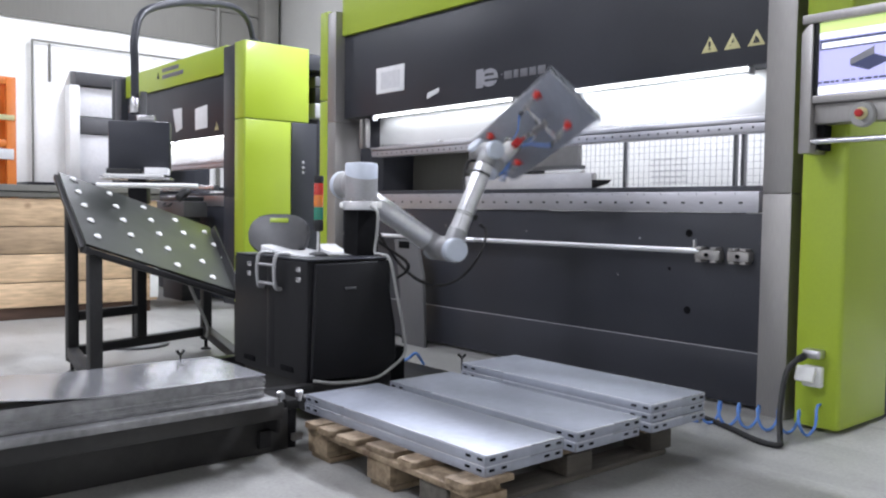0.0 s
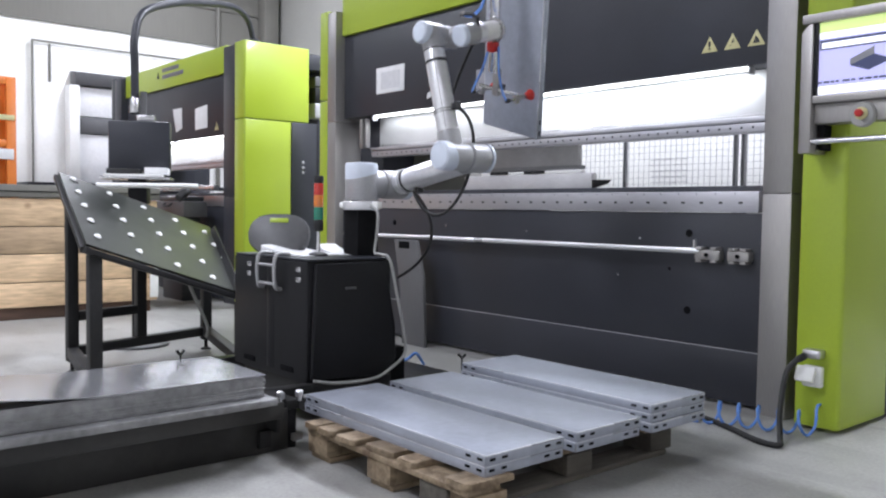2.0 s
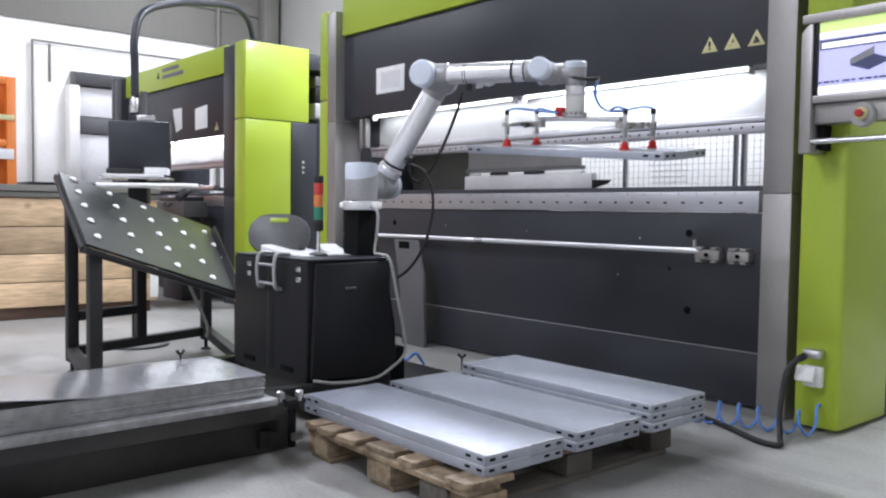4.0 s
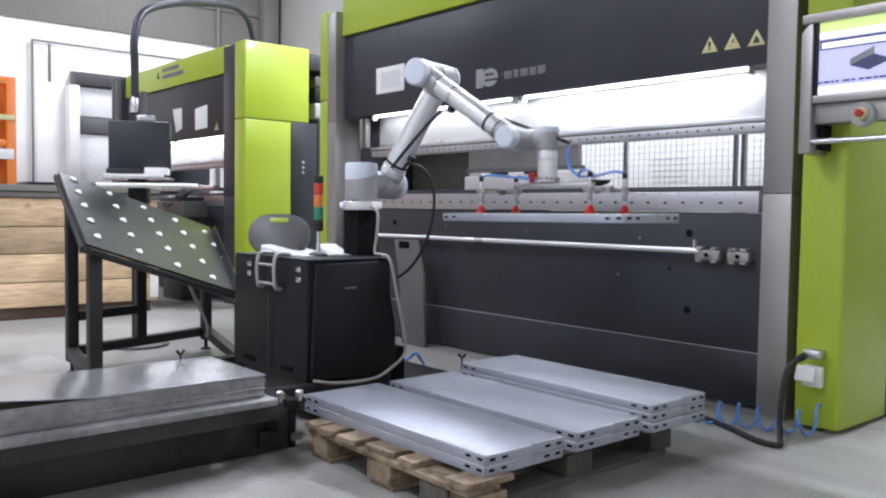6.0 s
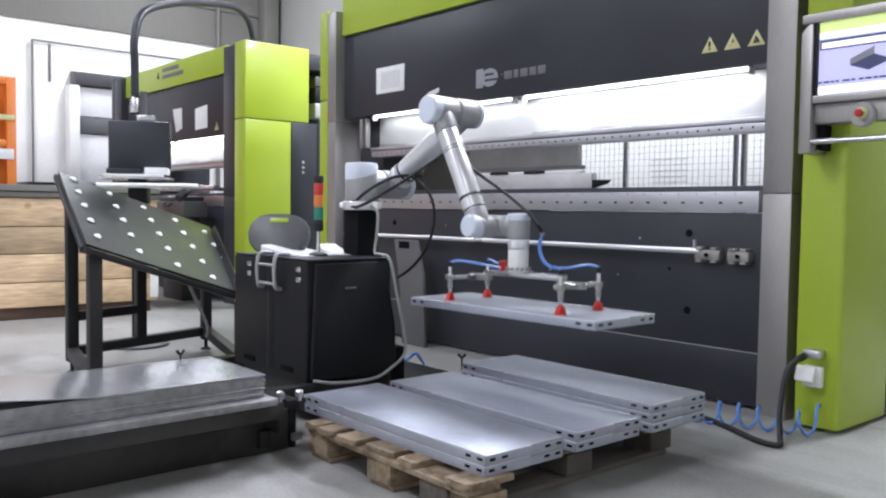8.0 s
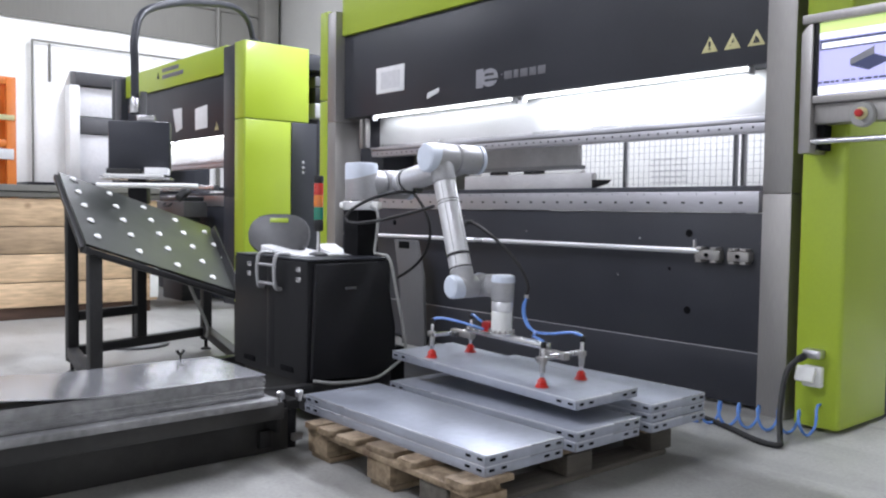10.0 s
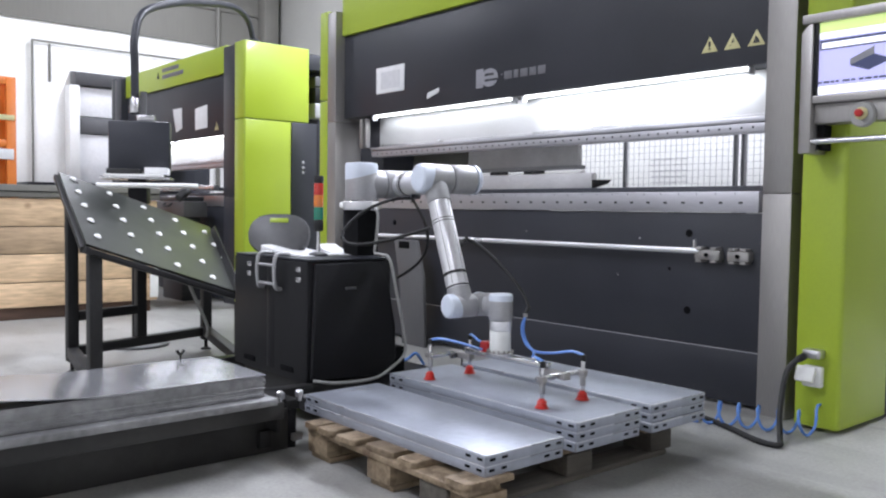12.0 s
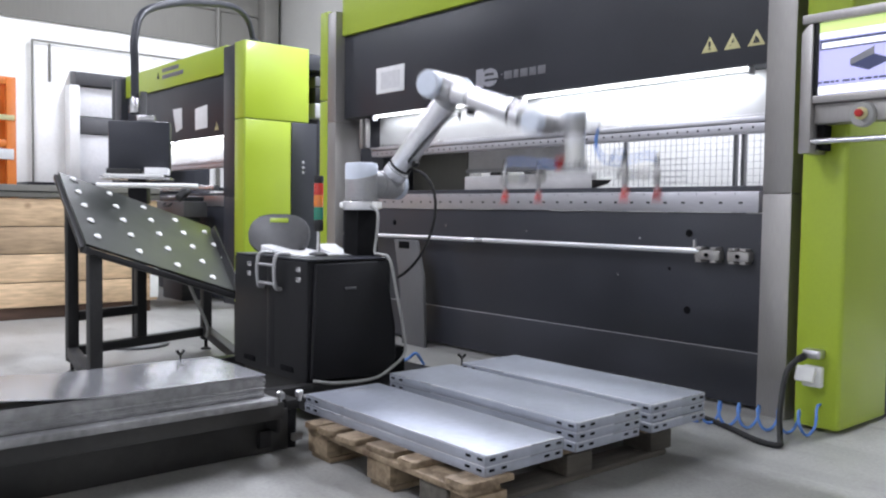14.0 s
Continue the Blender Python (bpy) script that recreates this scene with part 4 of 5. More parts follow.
def pallet_and_panels():
    p = thing("pallet", (-2.24, 2.26, 0), "worn wooden pallet carrying folded panels", "pallet")
    y0, y1 = 1.665, 2.865
    random.seed(8)
    # deck boards, some thicker and worn at their ends, one gap where the lower board shows
    for a, b, h in ((-2.755, -2.665, 0.146), (-2.655, -2.56, 0.147), (-2.524, -2.41, 0.146), (-2.367, -2.206, 0.149), (-2.168, -2.072, 0.146), (-1.917, -1.80, 0.147)):
        far = y1 if a < -2 else y0 + 0.2
        end = y0 + random.uniform(-0.014, 0.012)
        chip = random.uniform(0.012, 0.03)
        w = b - a
        outline = [(a + 0.004, end + chip * 0.3), (a + w * 0.2, end), (a + w * 0.55, end + chip * 0.25), (a + w * 0.85, end + 0.003), (b, end + chip), (b, far), (a, far - 0.015)]
        part("deck_board", prism(outline, "z", 0.122, min(h, 0.1442), 0.004), "pallet", p, "weathered deck board with splintered end")
    for y in (1.675, 2.19, 2.72):
        part("cross_board", box(-2.75, -1.81 if y < 2 else -1.935, y, y + 0.14, 0.10, 0.1215, 0.004), "pallet", p)
    for x in (-2.762, -2.359, -2.06):
        w = 0.14
        for y in (1.685, 2.25, 2.74):
            part("block", box(x, x + w, y, y + 0.135, 0.0225, 0.0995, 0.006), "old_wood" if x > -2.1 else "pallet", p)
        part("runner", box(x + 0.003, x + w - 0.003, 1.70, y1 - 0.02, 0.0, 0.022, 0.004), "old_wood" if x > -2.1 else "pallet", p)
    part("block", box(-1.94, -1.80, 1.70, 1.835, 0.0, 0.0995, 0.006), "pallet", p)
    p.matrix_basis = pose(-2.75, 1.665, 0, 0, 0, -0.8) @ pose(2.75, -1.665, 0) @ p.matrix_basis
    first = shelf_panel()
    placed = False
    random.seed(3)
    for y, n in STACKS:
        for k in range(n):
            m = pose(PANEL_X + random.uniform(-0.006, 0.006), y + random.uniform(-0.004, 0.004), 0.1445 + k * (PANEL[2] + 0.0006), 0, 0, random.uniform(-0.3, 0.3))
            if not placed:
                first.matrix_basis = m
                placed = True
            else:
                copy_thing(first, m)
    held = copy_thing(first, pose(PANEL_X, STACKS[1][0], 0.1445 + 2 * (PANEL[2] + 0.0006)))
    tagged(held, "folded galvanised sheet panel carried by the suction gripper")
    return held


# ---------------------------------------------------------------- robot stand
def robot_stand():
    s = thing("robot_stand", (-3.4, 2.2, 0), "black mobile robot stand with bulged side panel", "robot stand")
    x1, y0, zb, zt = -3.10, 1.90, 0.19, 0.735
    part("cabinet", box(-3.825, x1 - 0.03, y0, 2.36, zb, zt, 0.012), "black", s, "black sheet steel cabinet")
    # bulged panel on the side
    outline = [(y0 + 0.012, zb + 0.02), (y0 + 0.03, zt - 0.012), (2.27, zt - 0.006), (2.33, 0.62), (2.365, 0.42), (2.375, 0.26), (2.30, zb + 0.0)]
    part("side_panel", prism(outline, "x", x1 - 0.029, x1, 0.01), "black", s, "black moulded side panel")
    part("panel_badge", box(x1 + 0.0005, x1 + 0.004, 2.08, 2.14, 0.605, 0.617, 0.0015), "grey_plastic", s)
    part("top_plate", box(-3.82, x1 - 0.02, y0 + 0.002, 2.34, zt + 0.001, zt + 0.008, 0.003), "charcoal", s)
    fold = prism([(-3.49, y0 - 0.0005), (-3.415, y0 - 0.0005), (-3.445, y0 - 0.007), (-3.46, y0 - 0.007)], "z", zb + 0.03, zt - 0.02, 0.002)
    part("centre_fold", fold, "black", s)
    for xa in (-3.66, -3.30):
        part("vent_grip", box(xa - 0.05, xa + 0.06, y0 - 0.006, y0 - 0.0005, zb + 0.035, zb + 0.06, 0.003), "slot", s)
        for z in (zt - 0.04, zt - 0.085):
            part("latch_screw", box(xa - 0.02 + (0.1 if xa > -3.4 else 0), xa + 0.02 + (0.1 if xa > -3.4 else 0), y0 - 0.006, y0 - 0.0005, z - 0.012, z + 0.012, 0.004), "aluminium", s, "small bright catch")
    # bracket handle over the front edge
    h = part("handle", tube([(-3.53, y0 + 0.05, zt + 0.02), (-3.515, y0 - 0.03, zt + 0.01), (-3.51, y0 - 0.035, zt - 0.12), (-3.51, y0 - 0.005, zt - 0.14)], 0.009), "robot_grey", s, "grey tubular hanging bracket")
    part("handle_leg", tube([(-3.37, y0 + 0.05, zt + 0.02), (-3.355, y0 - 0.03, zt + 0.01), (-3.35, y0 - 0.035, zt - 0.12), (-3.35, y0 - 0.005, zt - 0.14)], 0.009), "robot_grey", h)
    for z in (zt - 0.03, zt - 0.115):
        part("handle_bar", rod((-3.51, y0 - 0.034, z), (-3.35, y0 - 0.034, z), 0.007, seg=10), "robot_grey", h)
    # undercarriage
    part("base_frame", box(-3.75, x1 - 0.02, y0 + 0.02, 2.36, 0.06, zb - 0.001, 0.006), "black_dusty", s)
    for x, y in ((-2.92, 1.70), (-3.7, 2.3), (-3.2, 2.34)):
        part("foot", rod((x, y, 0.0), (x, y, 0.16), 0.022, seg=12, bevel=0.004), "black", s)
    part("outrigger", box(-3.12, -2.90, 1.67, 1.73, 0.155, 0.195, 0.005), "black_dusty", s)
    part("outrigger_bar", box(-3.16, -3.10, 1.67, 1.92, 0.155, 0.195, 0.005), "black_dusty", s)
    part("lower_bar", box(-2.96, -2.88, 1.69, 1.735, 0.03, 0.06, 0.004), "steel", s)
    part("lock_bar", rod((-2.89, 1.74, 0.205), (-2.80, 2.02, 0.21), 0.008, seg=10), "aluminium", s)
    for y in (1.66, 1.745):
        part("lock_knob", rod((-2.93, y, 0.196), (-2.93, y, 0.225), 0.016, seg=14, bevel=0.005), "aluminium", s)
    # robot pedestal
    px, py = ROBOT_AT[0], ROBOT_AT[1]
    pz = ROBOT_AT[2]
    part("pedestal", box(px - 0.062, px + 0.062, py - 0.062, py + 0.062, 0.3, pz - 0.001, 0.008), "matte_black", s, "black square pedestal")
    part("pedestal_foot", box(px - 0.16, px + 0.16, py - 0.16, py + 0.16, 0.06, 0.30, 0.01), "matte_black", s)
    # paper, puck and signal tower stand on the top plate
    top = zt + 0.0085
    for x, y, w, d, a in ((-3.49, 2.08, 0.15, 0.115, 14), (-3.46, 2.275, 0.13, 0.055, -6)):
        single("paper_sheet", prism([(-w, 0), (w, 0), (w, 0.003), (w * 0.3, 0.009), (-w * 0.4, 0.022), (-w, 0.046)], "y", -d, d, 0.001, m=pose(x, y, top, 0, 0, a)), "paper", "curled white paper bundle on the robot stand", "paper", at=(x, y, top))
    tw = thing("signal_tower", (-3.36, 2.10, top), "three-colour signal tower light on a thin pole", "signal light")
    x, y = -3.36, 2.1
    part("base", lathe([(0.045, 0), (0.045, 0.01), (0.02, 0.02)], pose(x, y, top)), "grey_plastic", tw)
    part("pole", rod((x, y, top + 0.02), (x, y, 0.87), 0.009, seg=12), "aluminium", tw)
    z = 0.86
    for nm, mat, hgt, lab in (("socket", "rubber", 0.055, "black socket"), ("lens", "glass_green", 0.06, "green lens"), ("lens", "glass_amber", 0.055, "amber lens"), ("lens", "glass_red", 0.055, "red lens"), ("cap", "rubber", 0.035, "black cap")):
        part(nm, lathe([(0.019 if nm == "socket" else 0.023, 0), (0.023, 0.008), (0.023, hgt - 0.004), (0.021, hgt)], pose(x, y, z), 20), mat, tw, lab)
        z += hgt + 0.0006
    # teach pendant seen from behind
    tp = thing("teach_pendant", (-3.62, 2.02, top), "dark grey rounded teach pendant with a slotted grip", "teach pendant")
    out = []
    for k in range(40):
        ang = 2 * math.pi * k / 40
        cx, cz = math.copysign(abs(math.cos(ang)) ** 0.75, math.cos(ang)), math.copysign(abs(math.sin(ang)) ** 0.75, math.sin(ang))
        out.append((0.15 * cx, 0.10 * cz))
    m = pose(-3.64, 2.05, top + 0.090, -20, 0, 48)
    part("shell", prism(out, "y", -0.03, 0.03, 0.012, m=m), "grey_plastic", tp)
    part("grip_slot", box(-0.045, 0.045, -0.034, -0.0305, 0.055, 0.078, 0.0015, m=m), "lime", tp, "lime panel seen through the grip")
    # blank metal cover plate standing behind the stand
    c = thing("grey_cover_plate", (-4.8, 3.7, 0), "grey bent sheet metal cover standing at the brake", "cover plate")
    bm = prism([(-4.825, 0.752), (-4.575, 0.752), (-4.50, 0.5), (-4.475, 0.0), (-4.715, 0.0), (-4.745, 0.4)], "y", 3.66, 3.675, 0.003)
    part("plate", bm, "cover_grey", c)
    part("rim", prism([(-4.574, 0.752), (-4.555, 0.745), (-4.48, 0.5), (-4.451, 0.0), (-4.474, 0.0), (-4.499, 0.5)], "y", 3.655, 3.68, 0.003), "cover_grey", c)
    part("notch", box(-4.76, -4.64, 3.654, 3.659, 0.69, 0.740, 0.001), "slot", c)


def hoses():
    c = thing("power_cable", (-1.75, 3.5, 0), "thick black cable from the end cover across the floor", "cable")
    part("cable", tube([(-1.735, 3.575, 0.335), (-1.765, 3.53, 0.27), (-1.75, 3.45, 0.12), (-1.69, 3.34, 0.03), (-1.66, 3.27, 0.015), (-1.76, 3.274, 0.013), (-1.943, 3.369, 0.013), (-2.095, 3.431, 0.013), (-2.177, 3.40, 0.013), (-2.5, 3.3, 0.013), (-3.1, 3.25, 0.013), (-3.7, 3.0, 0.013)], 0.0125), "rubber", c)
    a = thing("air_hose", (-2.1, 3.5, 0), "coiled translucent blue air hose on the floor", "air hose")
    pts = []
    for k in range(0, 6 * 12 + 1):
        u = k / 12
        ang = 2 * math.pi * u
        pts.append((-2.13 + 0.077 * u, 3.36 + 0.032 * u + 0.042 * math.sin(ang), 0.06 - 0.052 * math.cos(ang)))
    pts += [(-1.65, 3.575, 0.05), (-1.66, 3.60, 0.105), (-1.668, 3.63, 0.126), (-1.67, 3.657, 0.128)]
    part("coil", tube([(-3.4, 2.95, 0.01), (-3.0, 3.2, 0.01), (-2.5, 3.33, 0.01)] + pts, 0.0065, seg=8, steps=2), "blue", a)
    b = thing("air_hose", (-4.1, 3.1, 0), "short loop of blue air hose behind the robot stand", "air hose")
    part("loop", tube([(-3.85, 2.75, 0.2), (-3.95, 2.9, 0.1), (-4.0, 3.0, 0.02), (-3.92, 3.08, 0.06), (-3.88, 3.12, 0.1), (-3.9, 3.2, 0.02)], 0.009, seg=8, steps=6), "blue", b)
    g = thing("corrugated_hose", (-3.1, 2.3, 0.3), "grey cable running down the robot stand", "cable")
    part("cable", tube([(-3.215, 2.30, 0.985), (-3.16, 2.30, 0.95), (-3.165, 2.30, 0.85), (-3.18, 2.30, 0.765), (-3.13, 2.295, 0.758), (-3.075, 2.31, 0.735), (-3.065, 2.345, 0.577), (-3.065, 2.39, 0.39), (-3.065, 2.395, 0.287), (-3.065, 2.31, 0.225), (-3.06, 2.21, 0.192), (-3.06, 2.025, 0.195), (-3.065, 1.897, 0.218)], 0.007), "grey_cable", g)
    fl = thing("floor_plate", (-3.9, 3.0, 0), "black steel floor plate and rail behind the robot stand", "floor plate")
    part("plate", box(-4.35, -3.35, 2.75, 3.15, 0.0, 0.03, 0.004), "black_dusty", fl)
    part("rail", box(-4.2, -3.1, 2.62, 2.70, 0.0, 0.10, 0.004), "black_dusty", fl)
    w = thing("wing_clamp", (-2.93, 2.64, 0.0), "small black wing screw beside the panels", "clamp")
    part("stem", rod((-2.93, 2.64, 0.0), (-2.93, 2.64, 0.262), 0.004, seg=10), "black", w)
    for s1 in (-1, 1):
        part("wing", rod((-2.93, 2.64, 0.26), (-2.93 + 0.012 * s1, 2.64 + 0.014 * s1, 0.279), 0.005, 0.007, seg=10), "rubber", w)


# ---------------------------------------------------------------- robot arm
ROBOT_AT = (-3.339, 2.330, 0.964)
# joint angles in degrees, one list a joint, at the times of the first list
JOINT_TIMES = [0.0, 0.2, 0.3, 0.5, 0.7, 0.8, 1.0, 1.2, 1.5, 2.0, 2.4, 2.7, 3.0, 3.2, 5.5, 6.0, 6.5, 7.0, 7.5, 8.0, 8.2, 10.3, 10.5, 10.9, 12.1, 12.5, 13.0, 13.4, 13.6, 13.8, 14.0]
JOINT_1 = [-105.0, -110.1, -110.9, -116.7, -131.2, -141.8, -156.9, -166.5, -177.1, -178.8, -175.3, -168.2, -158.7, -155.4, -160.5, -164.8, -167.3, -172.9, -175.7, -179.6, -180.5, -187.0, -187.6, -189.5, -189.5, -187.7, -187.7, -187.6, -184.9, -177.3, -166.5]
JOINT_2 = [32.4, 26.7, 23.9, 18.4, 11.7, 8.2, 3.1, -2.4, -7.1, -10.8, -23.1, -36.5, -48.2, -52.6, -60.3, -57.0, -53.7, -45.8, -38.5, -31.2, -27.6, -6.9, -5.2, -1.0, -1.0, -7.2, -12.0, -14.4, -18.9, -31.7, -47.6]
JOINT_3 = [-99.0, -91.5, -89.6, -90.6, -102.7, -105.0, -106.7, -103.8, -102.4, -94.7, -59.9, -22.2, 16.1, 32.8, 83.6, 90.5, 96.6, 96.6, 95.1, 93.1, 92.0, 76.7, 73.7, 66.3, 66.3, 75.2, 79.1, 77.5, 74.8, 72.6, 67.5]
JOINT_4 = [22.6, 12.2, 10.9, 16.8, 38.6, 45.3, 44.6, 29.4, 21.2, 17.1, -13.8, -47.1, -67.8, -73.7, -113.3, -124.1, -132.8, -141.1, -146.2, -152.3, -154.4, -158.5, -158.2, -155.3, -155.3, -157.5, -156.0, -151.7, -145.6, -130.7, -110.8]
JOINT_5 = [443.4, 435.4, 430.0, 423.4, 416.9, 410.6, 399.5, 388.6, 381.4, 375.9, 356.2, 329.2, 298.4, 287.4, 270.1, 270.2, 271.1, 270.2, 270.6, 270.2, 270.2, 270.0, 269.7, 269.9, 269.9, 270.2, 270.8, 270.6, 270.1, 270.4, 270.9]
JOINT_6 = [-36.6, -59.4, -71.0, -100.3, -136.7, -149.8, -165.0, -175.2, -186.9, -187.0, -160.7, -130.6, -103.0, -95.7, -92.4, -96.6, -100.9, -104.5, -107.6, -111.7, -112.0, -119.4, -119.9, -121.4, -121.4, -120.2, -119.6, -119.0, -116.7, -109.6, -100.4]
JOINTS = (JOINT_1, JOINT_2, JOINT_3, JOINT_4, JOINT_5, JOINT_6)
LINKS = ((0.1273, 0, 90), (0, -0.612, 0), (0, -0.5723, 0), (0.163941, 0, 90), (0.1157, 0, -90), (0.0922, 0, 0))
TOOL_TURN, TOOL_REACH = math.degrees(0.381), 0.238
TOOL_SHIFT = (0.008, -0.022)
STEP_TIMES = [k / 10 for k in range(141)]


def joint_at(values, t):
    """A smooth run through the joint's values, level where the joint rests."""
    T = JOINT_TIMES
    n = len(T)
    i = max(0, min(n - 2, max(k for k in range(n) if T[k] <= t + 1e-9)))

    def slope(k):
        if k == 0 or k == n - 1:
            a, b = (0, 1) if k == 0 else (n - 2, n - 1)
            return (values[b] - values[a]) / (T[b] - T[a])
        d0, d1 = (values[k] - values[k - 1]) / (T[k] - T[k - 1]), (values[k + 1] - values[k]) / (T[k + 1] - T[k])
        if d0 * d1 <= 0:
            return 0.0
        h0, h1 = T[k] - T[k - 1], T[k + 1] - T[k]
        w0, w1 = 2 * h1 + h0, h1 + 2 * h0
        return (w0 + w1) / (w0 / d0 + w1 / d1)

    h = T[i + 1] - T[i]
    s = (t - T[i]) / h
    a, b, m0, m1 = values[i], values[i + 1], slope(i) * h, slope(i + 1) * h
    return (2 * s ** 3 - 3 * s ** 2 + 1) * a + (s ** 3 - 2 * s ** 2 + s) * m0 + (3 * s ** 2 - 2 * s ** 3) * b + (s ** 3 - s ** 2) * m1


def arm_frames(t):
    """The frames of the six links and of the tool, in the space of the robot's foot."""
    m = Matrix.Identity(4)
    out = []
    for values, (d, a, twist) in zip(JOINTS, LINKS):
        m = m @ pose(0, 0, d, 0, 0, joint_at(values, t)) @ pose(a, 0, 0, twist, 0, 0)
        out.append(m)
    out.append(m @ pose(0, 0, 0, 0, 0, TOOL_TURN))
    return out


def along(axis, lo, hi, r, bevel=0.008, at=(0, 0, 0), r2=None, bm=None, seg=32):
    o = Vector(at)
    e = {"x": Vector((1, 0, 0)), "y": Vector((0, 1, 0)), "z": Vector((0, 0, 1))}[axis]
    return rod(o + e * lo, o + e * hi, r, r2, seg, bevel, bm)


def slant(bm, axis, level, across, centre, radius, depth, side):
    """Slopes a cap's open rim, so that it reaches further over the joint on one side."""
    for v in bm.verts:
        if abs(v.co[axis] - level) < 0.0005:
            v.co[axis] += depth * (1 + side * (v.co[across] - centre) / radius)


def robot_arm():
    r = thing("industrial_robot", ROBOT_AT, "six-axis robot arm with aluminium tubes and pale blue caps", "robot")
    ORIGIN[r] = Vector((0, 0, 0))  # parts are built in their own link's space
    links = {}
    # foot
    base = part("base", along("z", 0.0, 0.042, 0.09, 0.006), "tube", r, "bright aluminium base ring")
    for a in range(8):
        c, s = math.cos(a * 0.785 + 0.3), math.sin(a * 0.785 + 0.3)
        part("base_bolt", along("z", 0.043, 0.052, 0.008, 0.002, (0.081 * c, 0.081 * s, 0), seg=10), "steel", base)
    part("base_plug", box(0.085, 0.125, -0.02, 0.015, 0.005, 0.04, 0.006, m=pose(0, 0, 0, 0, 0, 12)), "white", base, "pale cable plug")
    part("base_plug", box(0.088, 0.118, -0.014, 0.014, 0.008, 0.036, 0.006, m=pose(0, 0, 0, 0, 0, 205)), "white", base, "pale cable plug")
    # shoulder: y is up, z runs out to the arm
    sh = part("shoulder", along("y", -0.082, 0.062, 0.079, 0.006), "robot_grey", r)
    bm = along("z", 0.0, 0.115, 0.070, 0.01)
    part("shoulder_neck", bm, "robot_grey", sh)
    bm = lathe([(0.080, 0.0), (0.080, 0.028), (0.074, 0.038), (0.05, 0.0405)], pose(0, 0.0625, 0, -90, 0, 0), 36)
    slant(bm, 1, 0.0625, 2, 0.0, 0.080, -0.022, -1)
    part("shoulder_cap", bm, "robot_cap", sh, "pale blue joint cap")
    links["shoulder"] = sh
    # upper arm: shoulder end at x = 0.612
    zc = 0.195
    up = part("upper_arm", along("x", 0.055, 0.555, 0.056, 0.004, (0, 0, zc)), "tube", r, "brushed aluminium arm tube")
    bm = along("z", 0.118, 0.262, 0.071, 0.012, (0.612, 0, 0))
    along("x", 0.50, 0.612, 0.060, 0.004, (0, 0, zc), bm=bm)
    part("shoulder_joint", bm, "robot_grey", up)
    part("joint_ring", along("x", 0.478, 0.492, 0.0585, 0.003, (0, 0, zc)), "rubber", up, "black rubber strap")
    part("joint_collar", along("x", 0.555 - 0.05, 0.545, 0.0615, 0.003, (0, 0, zc)), "tube", up)
    bm = lathe([(0.072, 0), (0.072, 0.02), (0.06, 0.03), (0.03, 0.033)], pose(0.612, 0, 0.263), 32)
    slant(bm, 2, 0.263, 0, 0.612, 0.072, -0.02, 1)
    part("joint_cap", bm, "robot_cap", up, "pale blue joint cap")
    bm = along("z", 0.128, 0.245, 0.064, 0.012)
    along("x", 0.0, 0.09, 0.058, 0.004, (0, 0, zc), bm=bm)
    part("elbow_joint", bm, "robot_grey", up)
    part("elbow_end_cap", lathe([(0.065, 0), (0.065, 0.015), (0.055, 0.024), (0.03, 0.027)], pose(0, 0, 0.2455), 32), "robot_cap", up, "pale joint cap")
    part("cable_clip", box(0.40, 0.43, -0.075, -0.045, zc - 0.02, zc + 0.02, 0.006), "rubber", up)
    links["upper_arm"] = up
    # forearm: elbow end at x = 0.5723, wrist at 0
    zf = 0.052
    fo = part("forearm", along("x", 0.05, 0.52, 0.047, 0.004, (0, 0, zf)), "tube", r, "brushed aluminium forearm tube")
    bm = along("z", 0.008, 0.126, 0.063, 0.010, (0.5723, 0, 0))
    along("x", 0.46, 0.5723, 0.052, 0.004, (0, 0, zf), bm=bm)
    part("elbow_joint", bm, "robot_grey", fo)
    bm = lathe([(0.030, -0.0225), (0.055, -0.021), (0.0625, -0.014), (0.064, 0.0), (0.064, 0.016)], pose(0.5723, 0, -0.0085), 36)
    slant(bm, 2, 0.0075, 0, 0.5723, 0.064, 0.018, 1)
    part("elbow_cap", bm, "robot_cap", fo, "pale blue joint cap")
    part("tube_ring", along("x", 0.13, 0.143, 0.049, 0.002, (0, 0, zf)), "rubber", fo, "black rubber strap")
    for x in (0.362, 0.374):
        part("tube_line", along("x", x, x + 0.004, 0.0476, 0.001, (0, 0, zf)), "rubber", fo, "thin dark printed ring")
    part("tube_seam", along("x", 0.076, 0.083, 0.0485, 0.001, (0, 0, zf)), "rubber", fo)
    for a in range(5):
        part("tube_groove", along("x", 0.09, 0.455, 0.0022, 0.0, (0, 0.0462 * math.cos(a * 1.257 + 0.3), zf + 0.0462 * math.sin(a * 1.257 + 0.3)), seg=6), "robot_grey", fo)
    part("hose_clip", box(0.345, 0.375, -0.078, -0.044, zf, zf + 0.035, 0.005), "rubber", fo)
    part("hose_clip", box(0.255, 0.285, -0.02, 0.02, zf + 0.044, zf + 0.062, 0.005), "rubber", fo)
    bm = along("z", 0.006, 0.105, 0.0485, 0.008)
    along("x", 0.0, 0.075, 0.0485, 0.004, (0, 0, zf), bm=bm)
    part("wrist_joint", bm, "robot_grey", fo)
    bm = lathe([(0.022, -0.0175), (0.042, -0.016), (0.048, -0.010), (0.0495, 0.0), (0.0495, 0.012)], pose(0, 0, -0.0065), 32)
    slant(bm, 2, 0.0055, 0, 0.0, 0.0495, 0.014, -1)
